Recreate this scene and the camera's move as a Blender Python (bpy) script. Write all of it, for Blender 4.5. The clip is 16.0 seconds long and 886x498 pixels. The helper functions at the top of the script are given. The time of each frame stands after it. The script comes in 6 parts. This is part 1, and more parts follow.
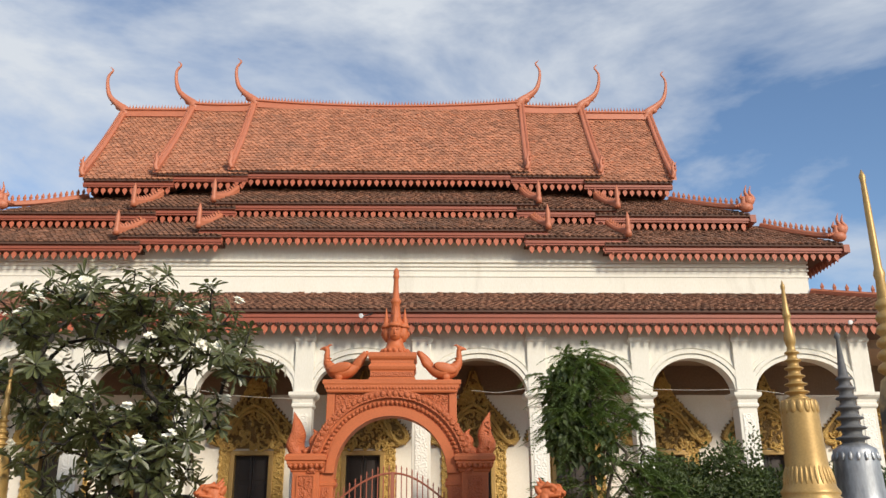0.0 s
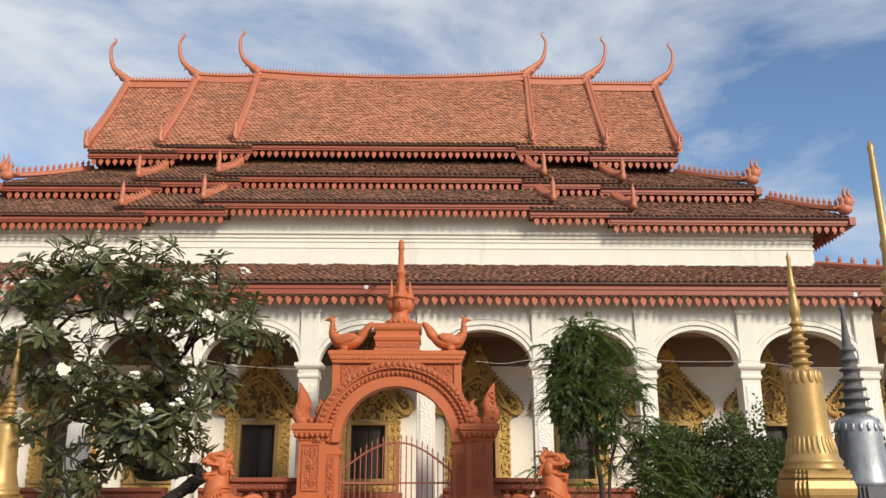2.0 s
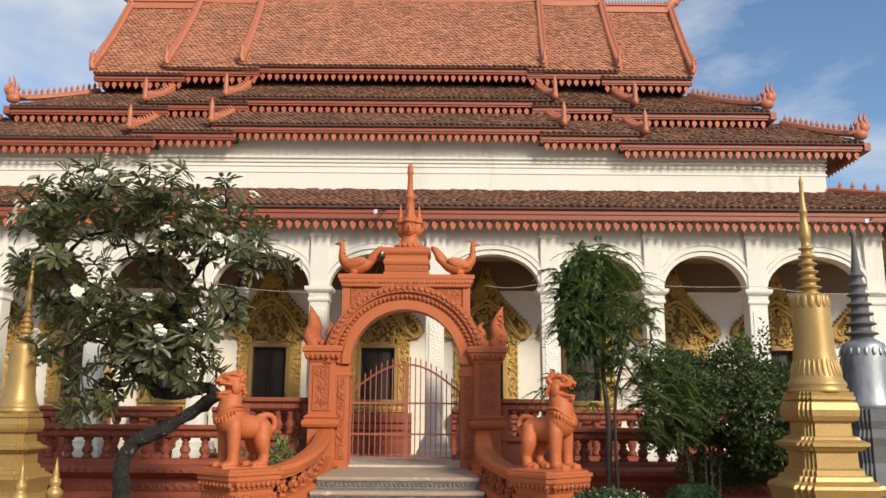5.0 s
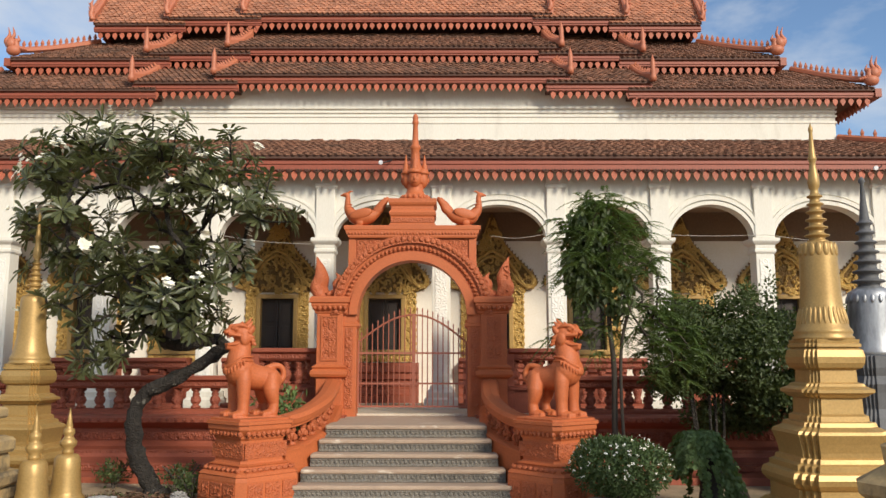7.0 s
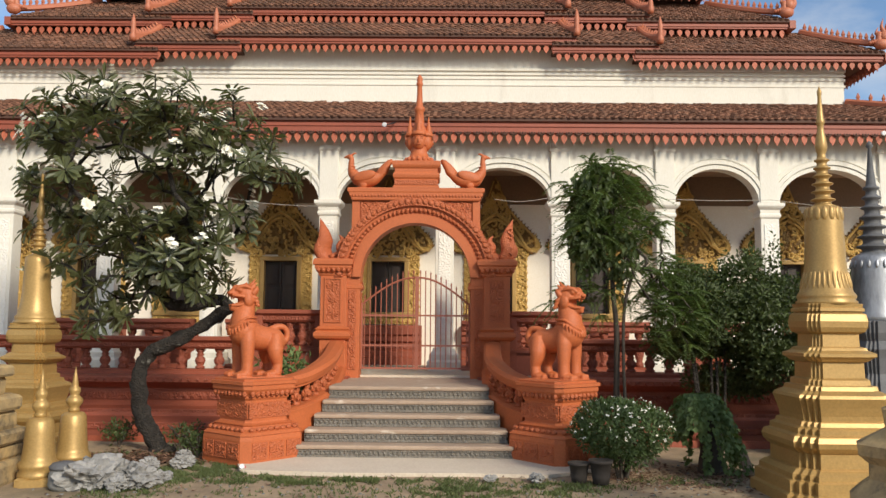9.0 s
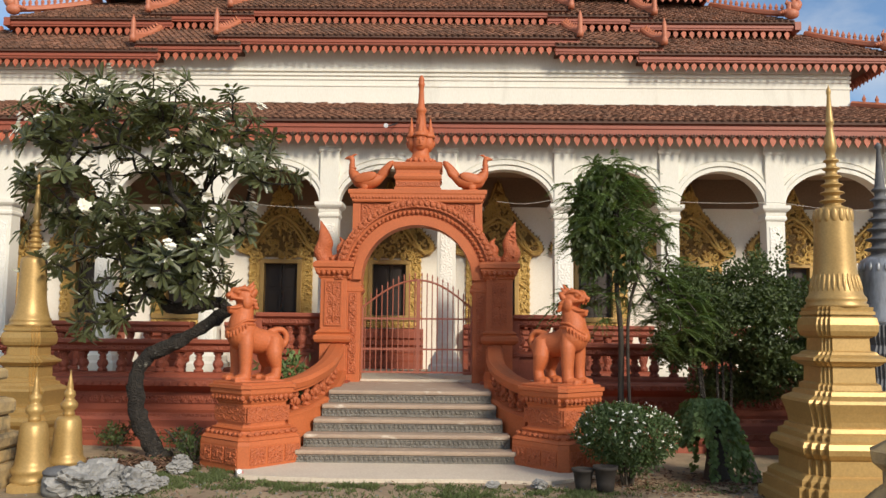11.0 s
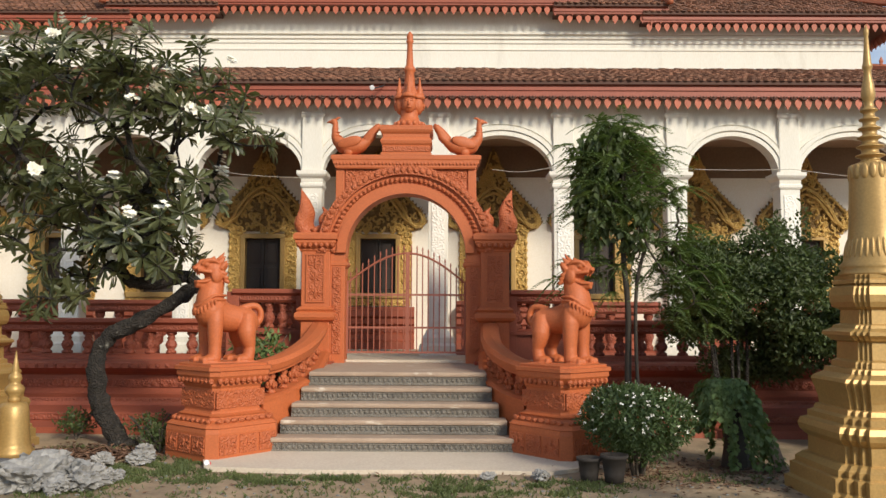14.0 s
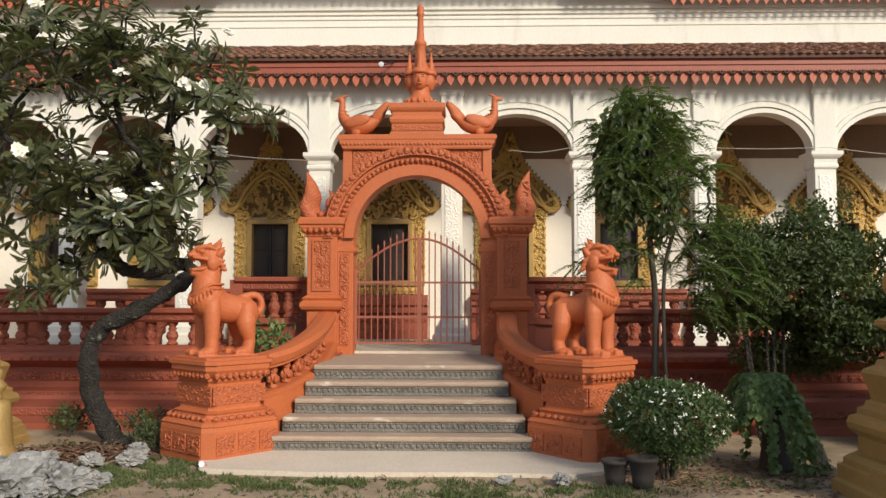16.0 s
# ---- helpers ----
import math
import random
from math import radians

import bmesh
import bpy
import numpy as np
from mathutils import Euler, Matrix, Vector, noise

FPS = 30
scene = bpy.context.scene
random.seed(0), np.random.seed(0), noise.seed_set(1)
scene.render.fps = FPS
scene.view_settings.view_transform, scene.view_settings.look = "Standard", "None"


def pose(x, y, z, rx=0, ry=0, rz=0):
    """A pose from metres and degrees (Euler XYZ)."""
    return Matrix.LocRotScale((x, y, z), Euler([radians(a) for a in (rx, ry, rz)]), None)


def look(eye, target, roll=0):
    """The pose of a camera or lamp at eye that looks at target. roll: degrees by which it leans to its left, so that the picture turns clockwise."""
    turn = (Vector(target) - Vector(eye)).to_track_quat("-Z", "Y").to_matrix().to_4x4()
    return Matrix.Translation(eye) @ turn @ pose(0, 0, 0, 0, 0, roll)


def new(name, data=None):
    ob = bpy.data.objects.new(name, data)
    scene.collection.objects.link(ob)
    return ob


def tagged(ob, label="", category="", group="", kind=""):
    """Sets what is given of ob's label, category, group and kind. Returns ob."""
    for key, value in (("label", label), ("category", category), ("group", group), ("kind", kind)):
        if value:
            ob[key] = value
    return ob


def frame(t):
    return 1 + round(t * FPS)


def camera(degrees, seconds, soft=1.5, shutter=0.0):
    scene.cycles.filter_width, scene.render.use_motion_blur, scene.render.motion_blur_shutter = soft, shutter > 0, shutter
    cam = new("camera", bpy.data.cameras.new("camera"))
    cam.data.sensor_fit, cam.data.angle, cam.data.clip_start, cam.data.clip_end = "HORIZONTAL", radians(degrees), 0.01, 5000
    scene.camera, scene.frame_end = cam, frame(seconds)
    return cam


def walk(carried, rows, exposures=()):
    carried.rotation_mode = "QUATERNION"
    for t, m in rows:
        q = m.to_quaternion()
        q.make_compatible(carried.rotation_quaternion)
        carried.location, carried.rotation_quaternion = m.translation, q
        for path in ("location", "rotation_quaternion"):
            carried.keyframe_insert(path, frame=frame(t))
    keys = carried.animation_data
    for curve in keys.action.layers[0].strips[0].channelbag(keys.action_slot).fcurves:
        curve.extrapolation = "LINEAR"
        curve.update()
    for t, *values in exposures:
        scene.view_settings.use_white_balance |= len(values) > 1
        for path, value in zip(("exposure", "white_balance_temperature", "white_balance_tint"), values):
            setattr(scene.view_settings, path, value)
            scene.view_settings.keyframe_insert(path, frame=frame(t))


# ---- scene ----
cam = camera(56.7, 16.0)
LEVEL = 0.55
PATH = [
    (0, (0.124, -11.265, 1.736), (0.16, -9.365, 2.36), -0.7),
    (0.5, (0.124, -11.269, 1.736), (0.156, -9.365, 2.344), -0.8),
    (1, (0.119, -11.265, 1.732), (0.146, -9.355, 2.324), -0.7),
    (1.5, (0.122, -11.257, 1.724), (0.147, -9.342, 2.301), -0.4),
    (2, (0.111, -11.266, 1.713), (0.137, -9.346, 2.274), -0.5),
    (2.5, (0.127, -11.26, 1.709), (0.148, -9.334, 2.25), -0.5),
    (3, (0.112, -11.253, 1.704), (0.128, -9.322, 2.226), -0.5),
    (3.5, (0.127, -11.251, 1.705), (0.139, -9.312, 2.197), -0.3),
    (4, (0.117, -11.249, 1.696), (0.128, -9.301, 2.152), -0.2),
    (6.5, (0.103, -11.24, 1.675), (0.095, -9.262, 1.972), -0.3),
    (7, (0.101, -11.23, 1.678), (0.093, -9.248, 1.948), -0.5),
    (7.5, (0.101, -11.227, 1.661), (0.091, -9.242, 1.909), -0.5),
    (8, (0.109, -11.219, 1.663), (0.101, -9.231, 1.888), -0.3),
    (8.5, (0.089, -11.222, 1.656), (0.079, -9.233, 1.863), -0.2),
    (9, (0.092, -11.21, 1.654), (0.077, -9.219, 1.838), -0.1),
    (11.5, (0.094, -10.923, 1.633), (0.074, -8.933, 1.828), -0.0),
    (12, (0.102, -10.763, 1.616), (0.08, -8.773, 1.808), -0.3),
    (12.5, (0.103, -10.615, 1.591), (0.094, -8.623, 1.774), -0.4),
    (13, (0.131, -10.442, 1.564), (0.122, -8.45, 1.743), -0.3),
    (13.5, (0.154, -10.276, 1.552), (0.142, -8.283, 1.719), -0.3),
    (14, (0.154, -10.074, 1.563), (0.145, -8.079, 1.714), -0.3),
    (14.5, (0.14, -9.943, 1.551), (0.134, -7.949, 1.699), -0.5),
    (15, (0.188, -9.74, 1.565), (0.167, -7.745, 1.708), -0.6),
    (15.5, (0.201, -9.619, 1.567), (0.164, -7.624, 1.702), -0.4),
    (16, (0.202, -9.413, 1.586), (0.151, -7.417, 1.705), -0.5),
]
walk(cam, [(t, look(eye, target, roll + LEVEL)) for t, eye, target, roll in PATH])

# ---------------- world and sun ----------------
SUN_ELEV, SUN_AZ = radians(28), radians(35)      # azimuth: to the right of straight behind the walk
sun_from = Vector((math.sin(SUN_AZ) * math.cos(SUN_ELEV), -math.cos(SUN_AZ) * math.cos(SUN_ELEV), math.sin(SUN_ELEV)))
world = bpy.data.worlds.new("sky")
scene.world = world
world.use_nodes = True
wt = world.node_tree
wt.nodes.clear()
w_out = wt.nodes.new("ShaderNodeOutputWorld")
w_bg = wt.nodes.new("ShaderNodeBackground")
w_sky = wt.nodes.new("ShaderNodeTexSky")
w_sky.sky_type = "NISHITA"
w_sky.sun_disc = False
w_sky.sun_elevation = SUN_ELEV
w_sky.sun_rotation = math.pi - SUN_AZ
w_sky.air_density, w_sky.dust_density, w_sky.ozone_density = 1.0, 0.0, 3.0
w_geo = wt.nodes.new("ShaderNodeTexCoord")
w_map = wt.nodes.new("ShaderNodeMapping")
w_map.inputs["Scale"].default_value = (1.0, 1.0, 2.6)
w_map.inputs["Rotation"].default_value = (0.0, 0.5, 0.4)
w_noise = wt.nodes.new("ShaderNodeTexNoise")
w_noise.inputs["Scale"].default_value = 2.3
w_noise.inputs["Detail"].default_value = 7.0
w_noise.inputs["Roughness"].default_value = 0.56
w_noise.inputs["Distortion"].default_value = 0.25
w_ramp = wt.nodes.new("ShaderNodeValToRGB")
w_ramp.color_ramp.elements[0].position, w_ramp.color_ramp.elements[1].position = 0.42, 0.62
w_mix = wt.nodes.new("ShaderNodeMix")
w_mix.data_type = "RGBA"
w_mix.inputs["B"].default_value = (4.6, 4.9, 5.3, 1)
wt.links.new(w_geo.outputs["Generated"], w_map.inputs["Vector"])
wt.links.new(w_map.outputs["Vector"], w_noise.inputs["Vector"])
w_sep = wt.nodes.new("ShaderNodeSeparateXYZ")
w_lean = wt.nodes.new("ShaderNodeMath")
w_lean.operation = "MULTIPLY_ADD"
w_lean.inputs[1].default_value = -0.05
wt.links.new(w_geo.outputs["Generated"], w_sep.inputs["Vector"])
wt.links.new(w_sep.outputs["X"], w_lean.inputs[0])
wt.links.new(w_noise.outputs["Fac"], w_lean.inputs[2])
wt.links.new(w_lean.outputs[0], w_ramp.inputs["Fac"])
wt.links.new(w_ramp.outputs["Color"], w_mix.inputs["Factor"])
wt.links.new(w_sky.outputs["Color"], w_mix.inputs["A"])
wt.links.new(w_mix.outputs["Result"], w_bg.inputs["Color"])
w_bg.inputs["Strength"].default_value = 0.15
wt.links.new(w_bg.outputs["Background"], w_out.inputs["Surface"])

sun = new("sun", bpy.data.lights.new("sun", "SUN"))
sun.data.energy, sun.data.angle, sun.data.color = 4.4, radians(12.0), (1.0, 0.905, 0.745)
sun.matrix_world = look(sun_from * 60, (0, 0, 0))


# ---------------- materials ----------------
def material(name, color, dark=None, rough=0.7, metal=0.0, scale=6.0, fine=60.0, bump=0.15, mottle=0.5, relief=None,
             island=0.0, stain=None, stain_at=(0.55, 0.75), stretch=(1, 1, 1), obj=0.0):
    """A surface with variation at two scales; relief: size of carved ornament in metres."""
    m = bpy.data.materials.new(name)
    m.use_nodes = True
    nt = m.node_tree
    b = nt.nodes["Principled BSDF"]
    b.inputs["Roughness"].default_value, b.inputs["Metallic"].default_value = rough, metal
    dark = dark or tuple(c * 0.72 for c in color)
    tc = nt.nodes.new("ShaderNodeTexCoord")
    mp = nt.nodes.new("ShaderNodeMapping")
    mp.inputs["Scale"].default_value = stretch
    geo = nt.nodes.new("ShaderNodeNewGeometry")
    nt.links.new(geo.outputs["Position"], mp.inputs["Vector"])
    n1 = nt.nodes.new("ShaderNodeTexNoise")
    n1.inputs["Scale"].default_value, n1.inputs["Detail"].default_value, n1.inputs["Roughness"].default_value = scale, 5, 0.6
    n2 = nt.nodes.new("ShaderNodeTexNoise")
    n2.inputs["Scale"].default_value, n2.inputs["Detail"].default_value = fine, 3
    for n in (n1, n2):
        nt.links.new(mp.outputs["Vector"], n.inputs["Vector"])
    ramp = nt.nodes.new("ShaderNodeMapRange")
    ramp.inputs["From Min"].default_value, ramp.inputs["From Max"].default_value = 0.5 - 0.25, 0.5 + 0.25
    nt.links.new(n1.outputs["Fac"], ramp.inputs["Value"])
    mix = nt.nodes.new("ShaderNodeMix")
    mix.data_type = "RGBA"
    mix.inputs["A"].default_value, mix.inputs["B"].default_value = (*dark, 1), (*color, 1)
    src = ramp.outputs["Result"]
    if mottle < 1:
        k = nt.nodes.new("ShaderNodeMath")
        k.operation = "MULTIPLY_ADD"
        k.inputs[1].default_value, k.inputs[2].default_value = mottle, 1 - mottle
        nt.links.new(src, k.inputs[0])
        src = k.outputs[0]
    nt.links.new(src, mix.inputs["Factor"])
    col = mix.outputs["Result"]
    g = nt.nodes.new("ShaderNodeMix")
    g.data_type, g.blend_type = "RGBA", "OVERLAY"
    g.inputs["Factor"].default_value = 0.35
    nt.links.new(col, g.inputs["A"])
    nt.links.new(n2.outputs["Color"], g.inputs["B"])
    bw = nt.nodes.new("ShaderNodeRGBToBW")
    nt.links.new(n2.outputs["Color"], bw.inputs["Color"])
    nt.links.new(bw.outputs["Val"], g.inputs["B"])
    col = g.outputs["Result"]
    if island or obj:
        v = nt.nodes.new("ShaderNodeHueSaturation")
        r = nt.nodes.new("ShaderNodeMapRange")
        amount = island or obj
        r.inputs["To Min"].default_value, r.inputs["To Max"].default_value = 1 - amount, 1 + amount
        if island:
            nt.links.new(geo.outputs["Random Per Island"], r.inputs["Value"])
        else:
            oi = nt.nodes.new("ShaderNodeObjectInfo")
            nt.links.new(oi.outputs["Random"], r.inputs["Value"])
        nt.links.new(r.outputs["Result"], v.inputs["Value"])
        nt.links.new(col, v.inputs["Color"])
        col = v.outputs["Color"]
    if stain:
        n3 = nt.nodes.new("ShaderNodeTexNoise")
        n3.inputs["Scale"].default_value, n3.inputs["Detail"].default_value, n3.inputs["Roughness"].default_value = scale * 0.45, 8, 0.65
        nt.links.new(mp.outputs["Vector"], n3.inputs["Vector"])
        r3 = nt.nodes.new("ShaderNodeMapRange")
        r3.inputs["From Min"].default_value, r3.inputs["From Max"].default_value = stain_at
        nt.links.new(n3.outputs["Fac"], r3.inputs["Value"])
        s = nt.nodes.new("ShaderNodeMix")
        s.data_type = "RGBA"
        s.inputs["B"].default_value = (*stain, 1)
        nt.links.new(r3.outputs["Result"], s.inputs["Factor"])
        nt.links.new(col, s.inputs["A"])
        col = s.outputs["Result"]
    nt.links.new(col, b.inputs["Base Color"])
    bp = nt.nodes.new("ShaderNodeBump")
    bp.inputs["Strength"].default_value, bp.inputs["Distance"].default_value = bump, 0.01
    nt.links.new(n2.outputs["Fac"], bp.inputs["Height"])
    last = bp
    if relief:
        size, depth = relief
        vo = nt.nodes.new("ShaderNodeTexVoronoi")
        vo.feature = "SMOOTH_F1"
        vo.inputs["Scale"].default_value = 1 / size
        vo.inputs["Smoothness"].default_value = 0.3
        wv = nt.nodes.new("ShaderNodeTexNoise")
        wv.inputs["Scale"].default_value = 0.7 / size
        ad = nt.nodes.new("ShaderNodeMixRGB")
        ad.blend_type = "ADD"
        ad.inputs["Fac"].default_value = 0.12 * size * 4
        nt.links.new(mp.outputs["Vector"], ad.inputs["Color1"])
        nt.links.new(wv.outputs["Color"], ad.inputs["Color2"])
        nt.links.new(mp.outputs["Vector"], wv.inputs["Vector"])
        nt.links.new(ad.outputs["Color"], vo.inputs["Vector"])
        sn = nt.nodes.new("ShaderNodeMath")
        sn.operation = "SINE"
        ml = nt.nodes.new("ShaderNodeMath")
        ml.operation = "MULTIPLY"
        ml.inputs[1].default_value = 14.0
        nt.links.new(vo.outputs["Distance"], ml.inputs[0])
        nt.links.new(ml.outputs[0], sn.inputs[0])
        bp2 = nt.nodes.new("ShaderNodeBump")
        bp2.inputs["Strength"].default_value, bp2.inputs["Distance"].default_value = 0.9, depth
        nt.links.new(sn.outputs[0], bp2.inputs["Height"])
        nt.links.new(bp.outputs["Normal"], bp2.inputs["Normal"])
        last = bp2
    nt.links.new(last.outputs["Normal"], b.inputs["Normal"])
    return m


TERRA = material("terracotta_paint", (0.47, 0.121, 0.036), (0.375, 0.090, 0.029), rough=0.62, scale=3.5, fine=45, bump=0.12, stain=(0.22, 0.075, 0.04), stain_at=(0.62, 0.85))
CARVED = material("carved_terracotta", (0.44, 0.111, 0.036), (0.30, 0.070, 0.026), rough=0.65, scale=5, fine=50, relief=(0.06, 0.004))
RAIL_RED = material("red_brown_paint", (0.30, 0.073, 0.036), (0.19, 0.046, 0.025), rough=0.6, scale=4, fine=40, stain=(0.12, 0.04, 0.03), stain_at=(0.6, 0.85))
RAIL_CARVED = material("carved_red_brown", (0.29, 0.071, 0.035), (0.16, 0.040, 0.024), rough=0.65, scale=5, fine=40, relief=(0.07, 0.005))
EAVE = material("eave_paint", (0.30, 0.075, 0.040), (0.22, 0.056, 0.031), rough=0.55, scale=2.5, fine=30, stain=(0.17, 0.045, 0.03), stain_at=(0.6, 0.85))
PENDANT = material("pendant_paint", (0.42, 0.115, 0.058), (0.33, 0.088, 0.046), rough=0.6, scale=9, fine=60, obj=0.15)
ROOFTRIM = material("roof_trim_paint", (0.46, 0.152, 0.078), (0.37, 0.115, 0.06), rough=0.55, scale=5, fine=50, stain=(0.25, 0.09, 0.05), stain_at=(0.62, 0.9))
PLASTER = material("white_plaster", (0.73, 0.70, 0.62), (0.65, 0.61, 0.53), rough=0.85, scale=1.6, fine=40, bump=0.10, stain=(0.44, 0.40, 0.33), stain_at=(0.58, 0.85), stretch=(1.6, 1.6, 0.35))
INNER = material("inner_plaster", (0.80, 0.74, 0.64), (0.72, 0.65, 0.55), rough=0.85, scale=1.5, fine=35, stain=(0.4, 0.33, 0.25), stain_at=(0.64, 0.9))
PLASTER_CARVED = material("carved_plaster", (0.80, 0.77, 0.70), (0.74, 0.70, 0.62), rough=0.85, scale=4, fine=40, relief=(0.09, 0.0035))
TILE_MAIN = material("roof_tile_orange", (0.44, 0.19, 0.105), (0.29, 0.12, 0.07), rough=0.8, scale=1.6, fine=30, island=0.28, stain=(0.20, 0.105, 0.07), stain_at=(0.55, 0.85))
TILE_OLD = material("roof_tile_weathered", (0.24, 0.115, 0.070), (0.12, 0.062, 0.043), rough=0.9, scale=2.2, fine=30, island=0.45, stain=(0.09, 0.062, 0.046), stain_at=(0.5, 0.78))
GOLD = material("gold_paint", (0.44, 0.28, 0.098), (0.31, 0.187, 0.062), rough=0.44, metal=0.35, scale=4, fine=45, bump=0.10, stain=(0.30, 0.17, 0.04), stain_at=(0.62, 0.9))
GABLE_BACK = material("brown_gilded_ground", (0.30, 0.18, 0.06), (0.12, 0.07, 0.027), rough=0.5, metal=0.15, scale=9, fine=50, relief=(0.06, 0.012))
GOLD_CARVED = material("carved_gold", (0.66, 0.43, 0.13), (0.30, 0.165, 0.045), rough=0.45, metal=0.25, scale=8, fine=50, relief=(0.05, 0.006))
SILVER = material("silver_paint", (0.42, 0.43, 0.45), (0.24, 0.245, 0.26), rough=0.45, metal=0.6, scale=4, fine=40, stain=(0.06, 0.06, 0.06), stain_at=(0.5, 0.75), stretch=(1, 1, 0.3))
DARKSTONE = material("dark_stone", (0.12, 0.12, 0.125), (0.05, 0.05, 0.052), rough=0.7, scale=5, fine=40)
WOOD = material("dark_wood", (0.040, 0.028, 0.022), (0.020, 0.014, 0.012), rough=0.6, scale=3, fine=25, stretch=(6, 6, 0.6))
IRON = material("red_iron", (0.36, 0.12, 0.075), (0.26, 0.08, 0.05), rough=0.5, metal=0.2, scale=8, fine=60)
RISER = material("step_stone_grey", (0.25, 0.225, 0.19), (0.105, 0.095, 0.08), rough=0.85, scale=5, fine=30, bump=0.3, relief=(0.03, 0.004), stain=(0.07, 0.07, 0.065), stain_at=(0.55, 0.8))
TREAD = material("step_tread", (0.42, 0.31, 0.225), (0.20, 0.14, 0.105), rough=0.85, scale=4, fine=30, bump=0.2, stain=(0.62, 0.54, 0.44), stain_at=(0.60, 0.68), stretch=(1.2, 4, 4))
CONCRETE = material("pale_concrete", (0.62, 0.53, 0.42), (0.48, 0.40, 0.31), rough=0.9, scale=2, fine=35, bump=0.15, stain=(0.33, 0.27, 0.21), stain_at=(0.6, 0.85))
GROUND = material("sandy_earth", (0.42, 0.305, 0.19), (0.19, 0.135, 0.085), rough=0.95, scale=1.9, fine=26, bump=0.9, mottle=1.0, stain=(0.13, 0.11, 0.06), stain_at=(0.5, 0.72))
BARK = material("dark_bark", (0.050, 0.040, 0.032), (0.012, 0.010, 0.008), rough=0.95, scale=16, fine=45, bump=1.0, mottle=1.0, relief=(0.05, 0.012), stain=(0.20, 0.19, 0.16), stain_at=(0.61, 0.67))
BARK_THIN = material("grey_bark", (0.075, 0.06, 0.045), (0.035, 0.028, 0.021), rough=0.9, scale=7, fine=45, bump=0.4)
RUBBLE = material("weathered_stone", (0.56, 0.39, 0.17), (0.22, 0.165, 0.10), rough=0.9, scale=4, fine=30, bump=0.4, mottle=1, stain=(0.05, 0.05, 0.045), stain_at=(0.5, 0.62))
GREY_STONE = material("grey_stone", (0.22, 0.215, 0.20), (0.08, 0.08, 0.075), rough=0.9, scale=5, fine=35, bump=0.4)
PALE_ROCK = material("pale_pitted_rock", (0.38, 0.365, 0.345), (0.17, 0.162, 0.15), rough=0.95, scale=6, fine=35, bump=0.8, mottle=1.0, stain=(0.07, 0.068, 0.06), stain_at=(0.56, 0.66))
# brown that puts the shade under the arcade ceiling into the wall colour
ARCADE_SHADE = material("arcade_shade_brown", (0.20, 0.125, 0.078), (0.15, 0.092, 0.058), rough=0.8, scale=2, fine=25)
# dark brown with the shade under eaves and tiers put into it
ROOF_SHADE = material("under_roof_shade", (0.10, 0.045, 0.03), (0.06, 0.03, 0.02), rough=0.8, scale=3, fine=30)
BLACK = material("black_plastic", (0.02, 0.02, 0.02), rough=0.4)
LAMPGLASS = material("white_lamp", (0.8, 0.8, 0.8), rough=0.3)
PETAL = material("white_petal", (0.86, 0.84, 0.76), (0.80, 0.74, 0.52), rough=0.6, scale=30, fine=90, bump=0.05)
CLAY = material("dark_clay_pot", (0.055, 0.044, 0.036), (0.026, 0.022, 0.019), rough=0.85, scale=6, fine=40)
CLOTH_RED = material("red_bottle_cap", (0.5, 0.03, 0.03), rough=0.5)


def leaf_material(name, color, dark, gloss=0.45):
    m = material(name, color, dark, rough=gloss, scale=3.0, fine=25, island=0.35, mottle=1.0)
    nt = m.node_tree
    b = nt.nodes["Principled BSDF"]
    tr = nt.nodes.new("ShaderNodeBsdfTranslucent")
    tr.inputs["Color"].default_value = (color[0] * 1.6, color[1] * 1.7, color[2] * 0.8, 1)
    mx = nt.nodes.new("ShaderNodeMixShader")
    mx.inputs["Fac"].default_value = 0.25
    out = nt.nodes["Material Output"]
    nt.links.new(b.outputs["BSDF"], mx.inputs[1])
    nt.links.new(tr.outputs["BSDF"], mx.inputs[2])
    nt.links.new(mx.outputs["Shader"], out.inputs["Surface"])
    return m


LEAF_PLUM = leaf_material("plumeria_leaf", (0.122, 0.132, 0.056), (0.052, 0.062, 0.030), 0.36)
LEAF_FEATHER = leaf_material("feathery_leaf", (0.145, 0.205, 0.066), (0.070, 0.11, 0.036), 0.6)
LEAF_BUSH = leaf_material("bush_leaf", (0.085, 0.115, 0.034), (0.032, 0.048, 0.016), 0.6)
LEAF_BALL = leaf_material("clipped_leaf", (0.085, 0.13, 0.042), (0.035, 0.058, 0.02), 0.6)
LEAF_VINE = leaf_material("vine_leaf", (0.16, 0.22, 0.075), (0.075, 0.12, 0.04), 0.75)
GRASS = leaf_material("grass_blade", (0.13, 0.155, 0.055), (0.06, 0.085, 0.028), 0.7)
CEILING = material("brown_ceiling", (0.34, 0.23, 0.15), (0.26, 0.17, 0.11), rough=0.8, scale=2, fine=25)
CABLE = material("grey_cable", (0.42, 0.38, 0.32), rough=0.6)
LITTER = material("fallen_leaves", (0.16, 0.085, 0.05), (0.08, 0.045, 0.03), rough=0.8, scale=9, island=0.5)


# ---------------- mesh helpers ----------------
def mesh_of(name, bm, mat, smooth=False):
    me = bpy.data.meshes.new(name)
    bm.normal_update()
    bm.to_mesh(me)
    bm.free()
    me.materials.append(mat)
    if smooth:
        for p in me.polygons:
            p.use_smooth = True
    return me


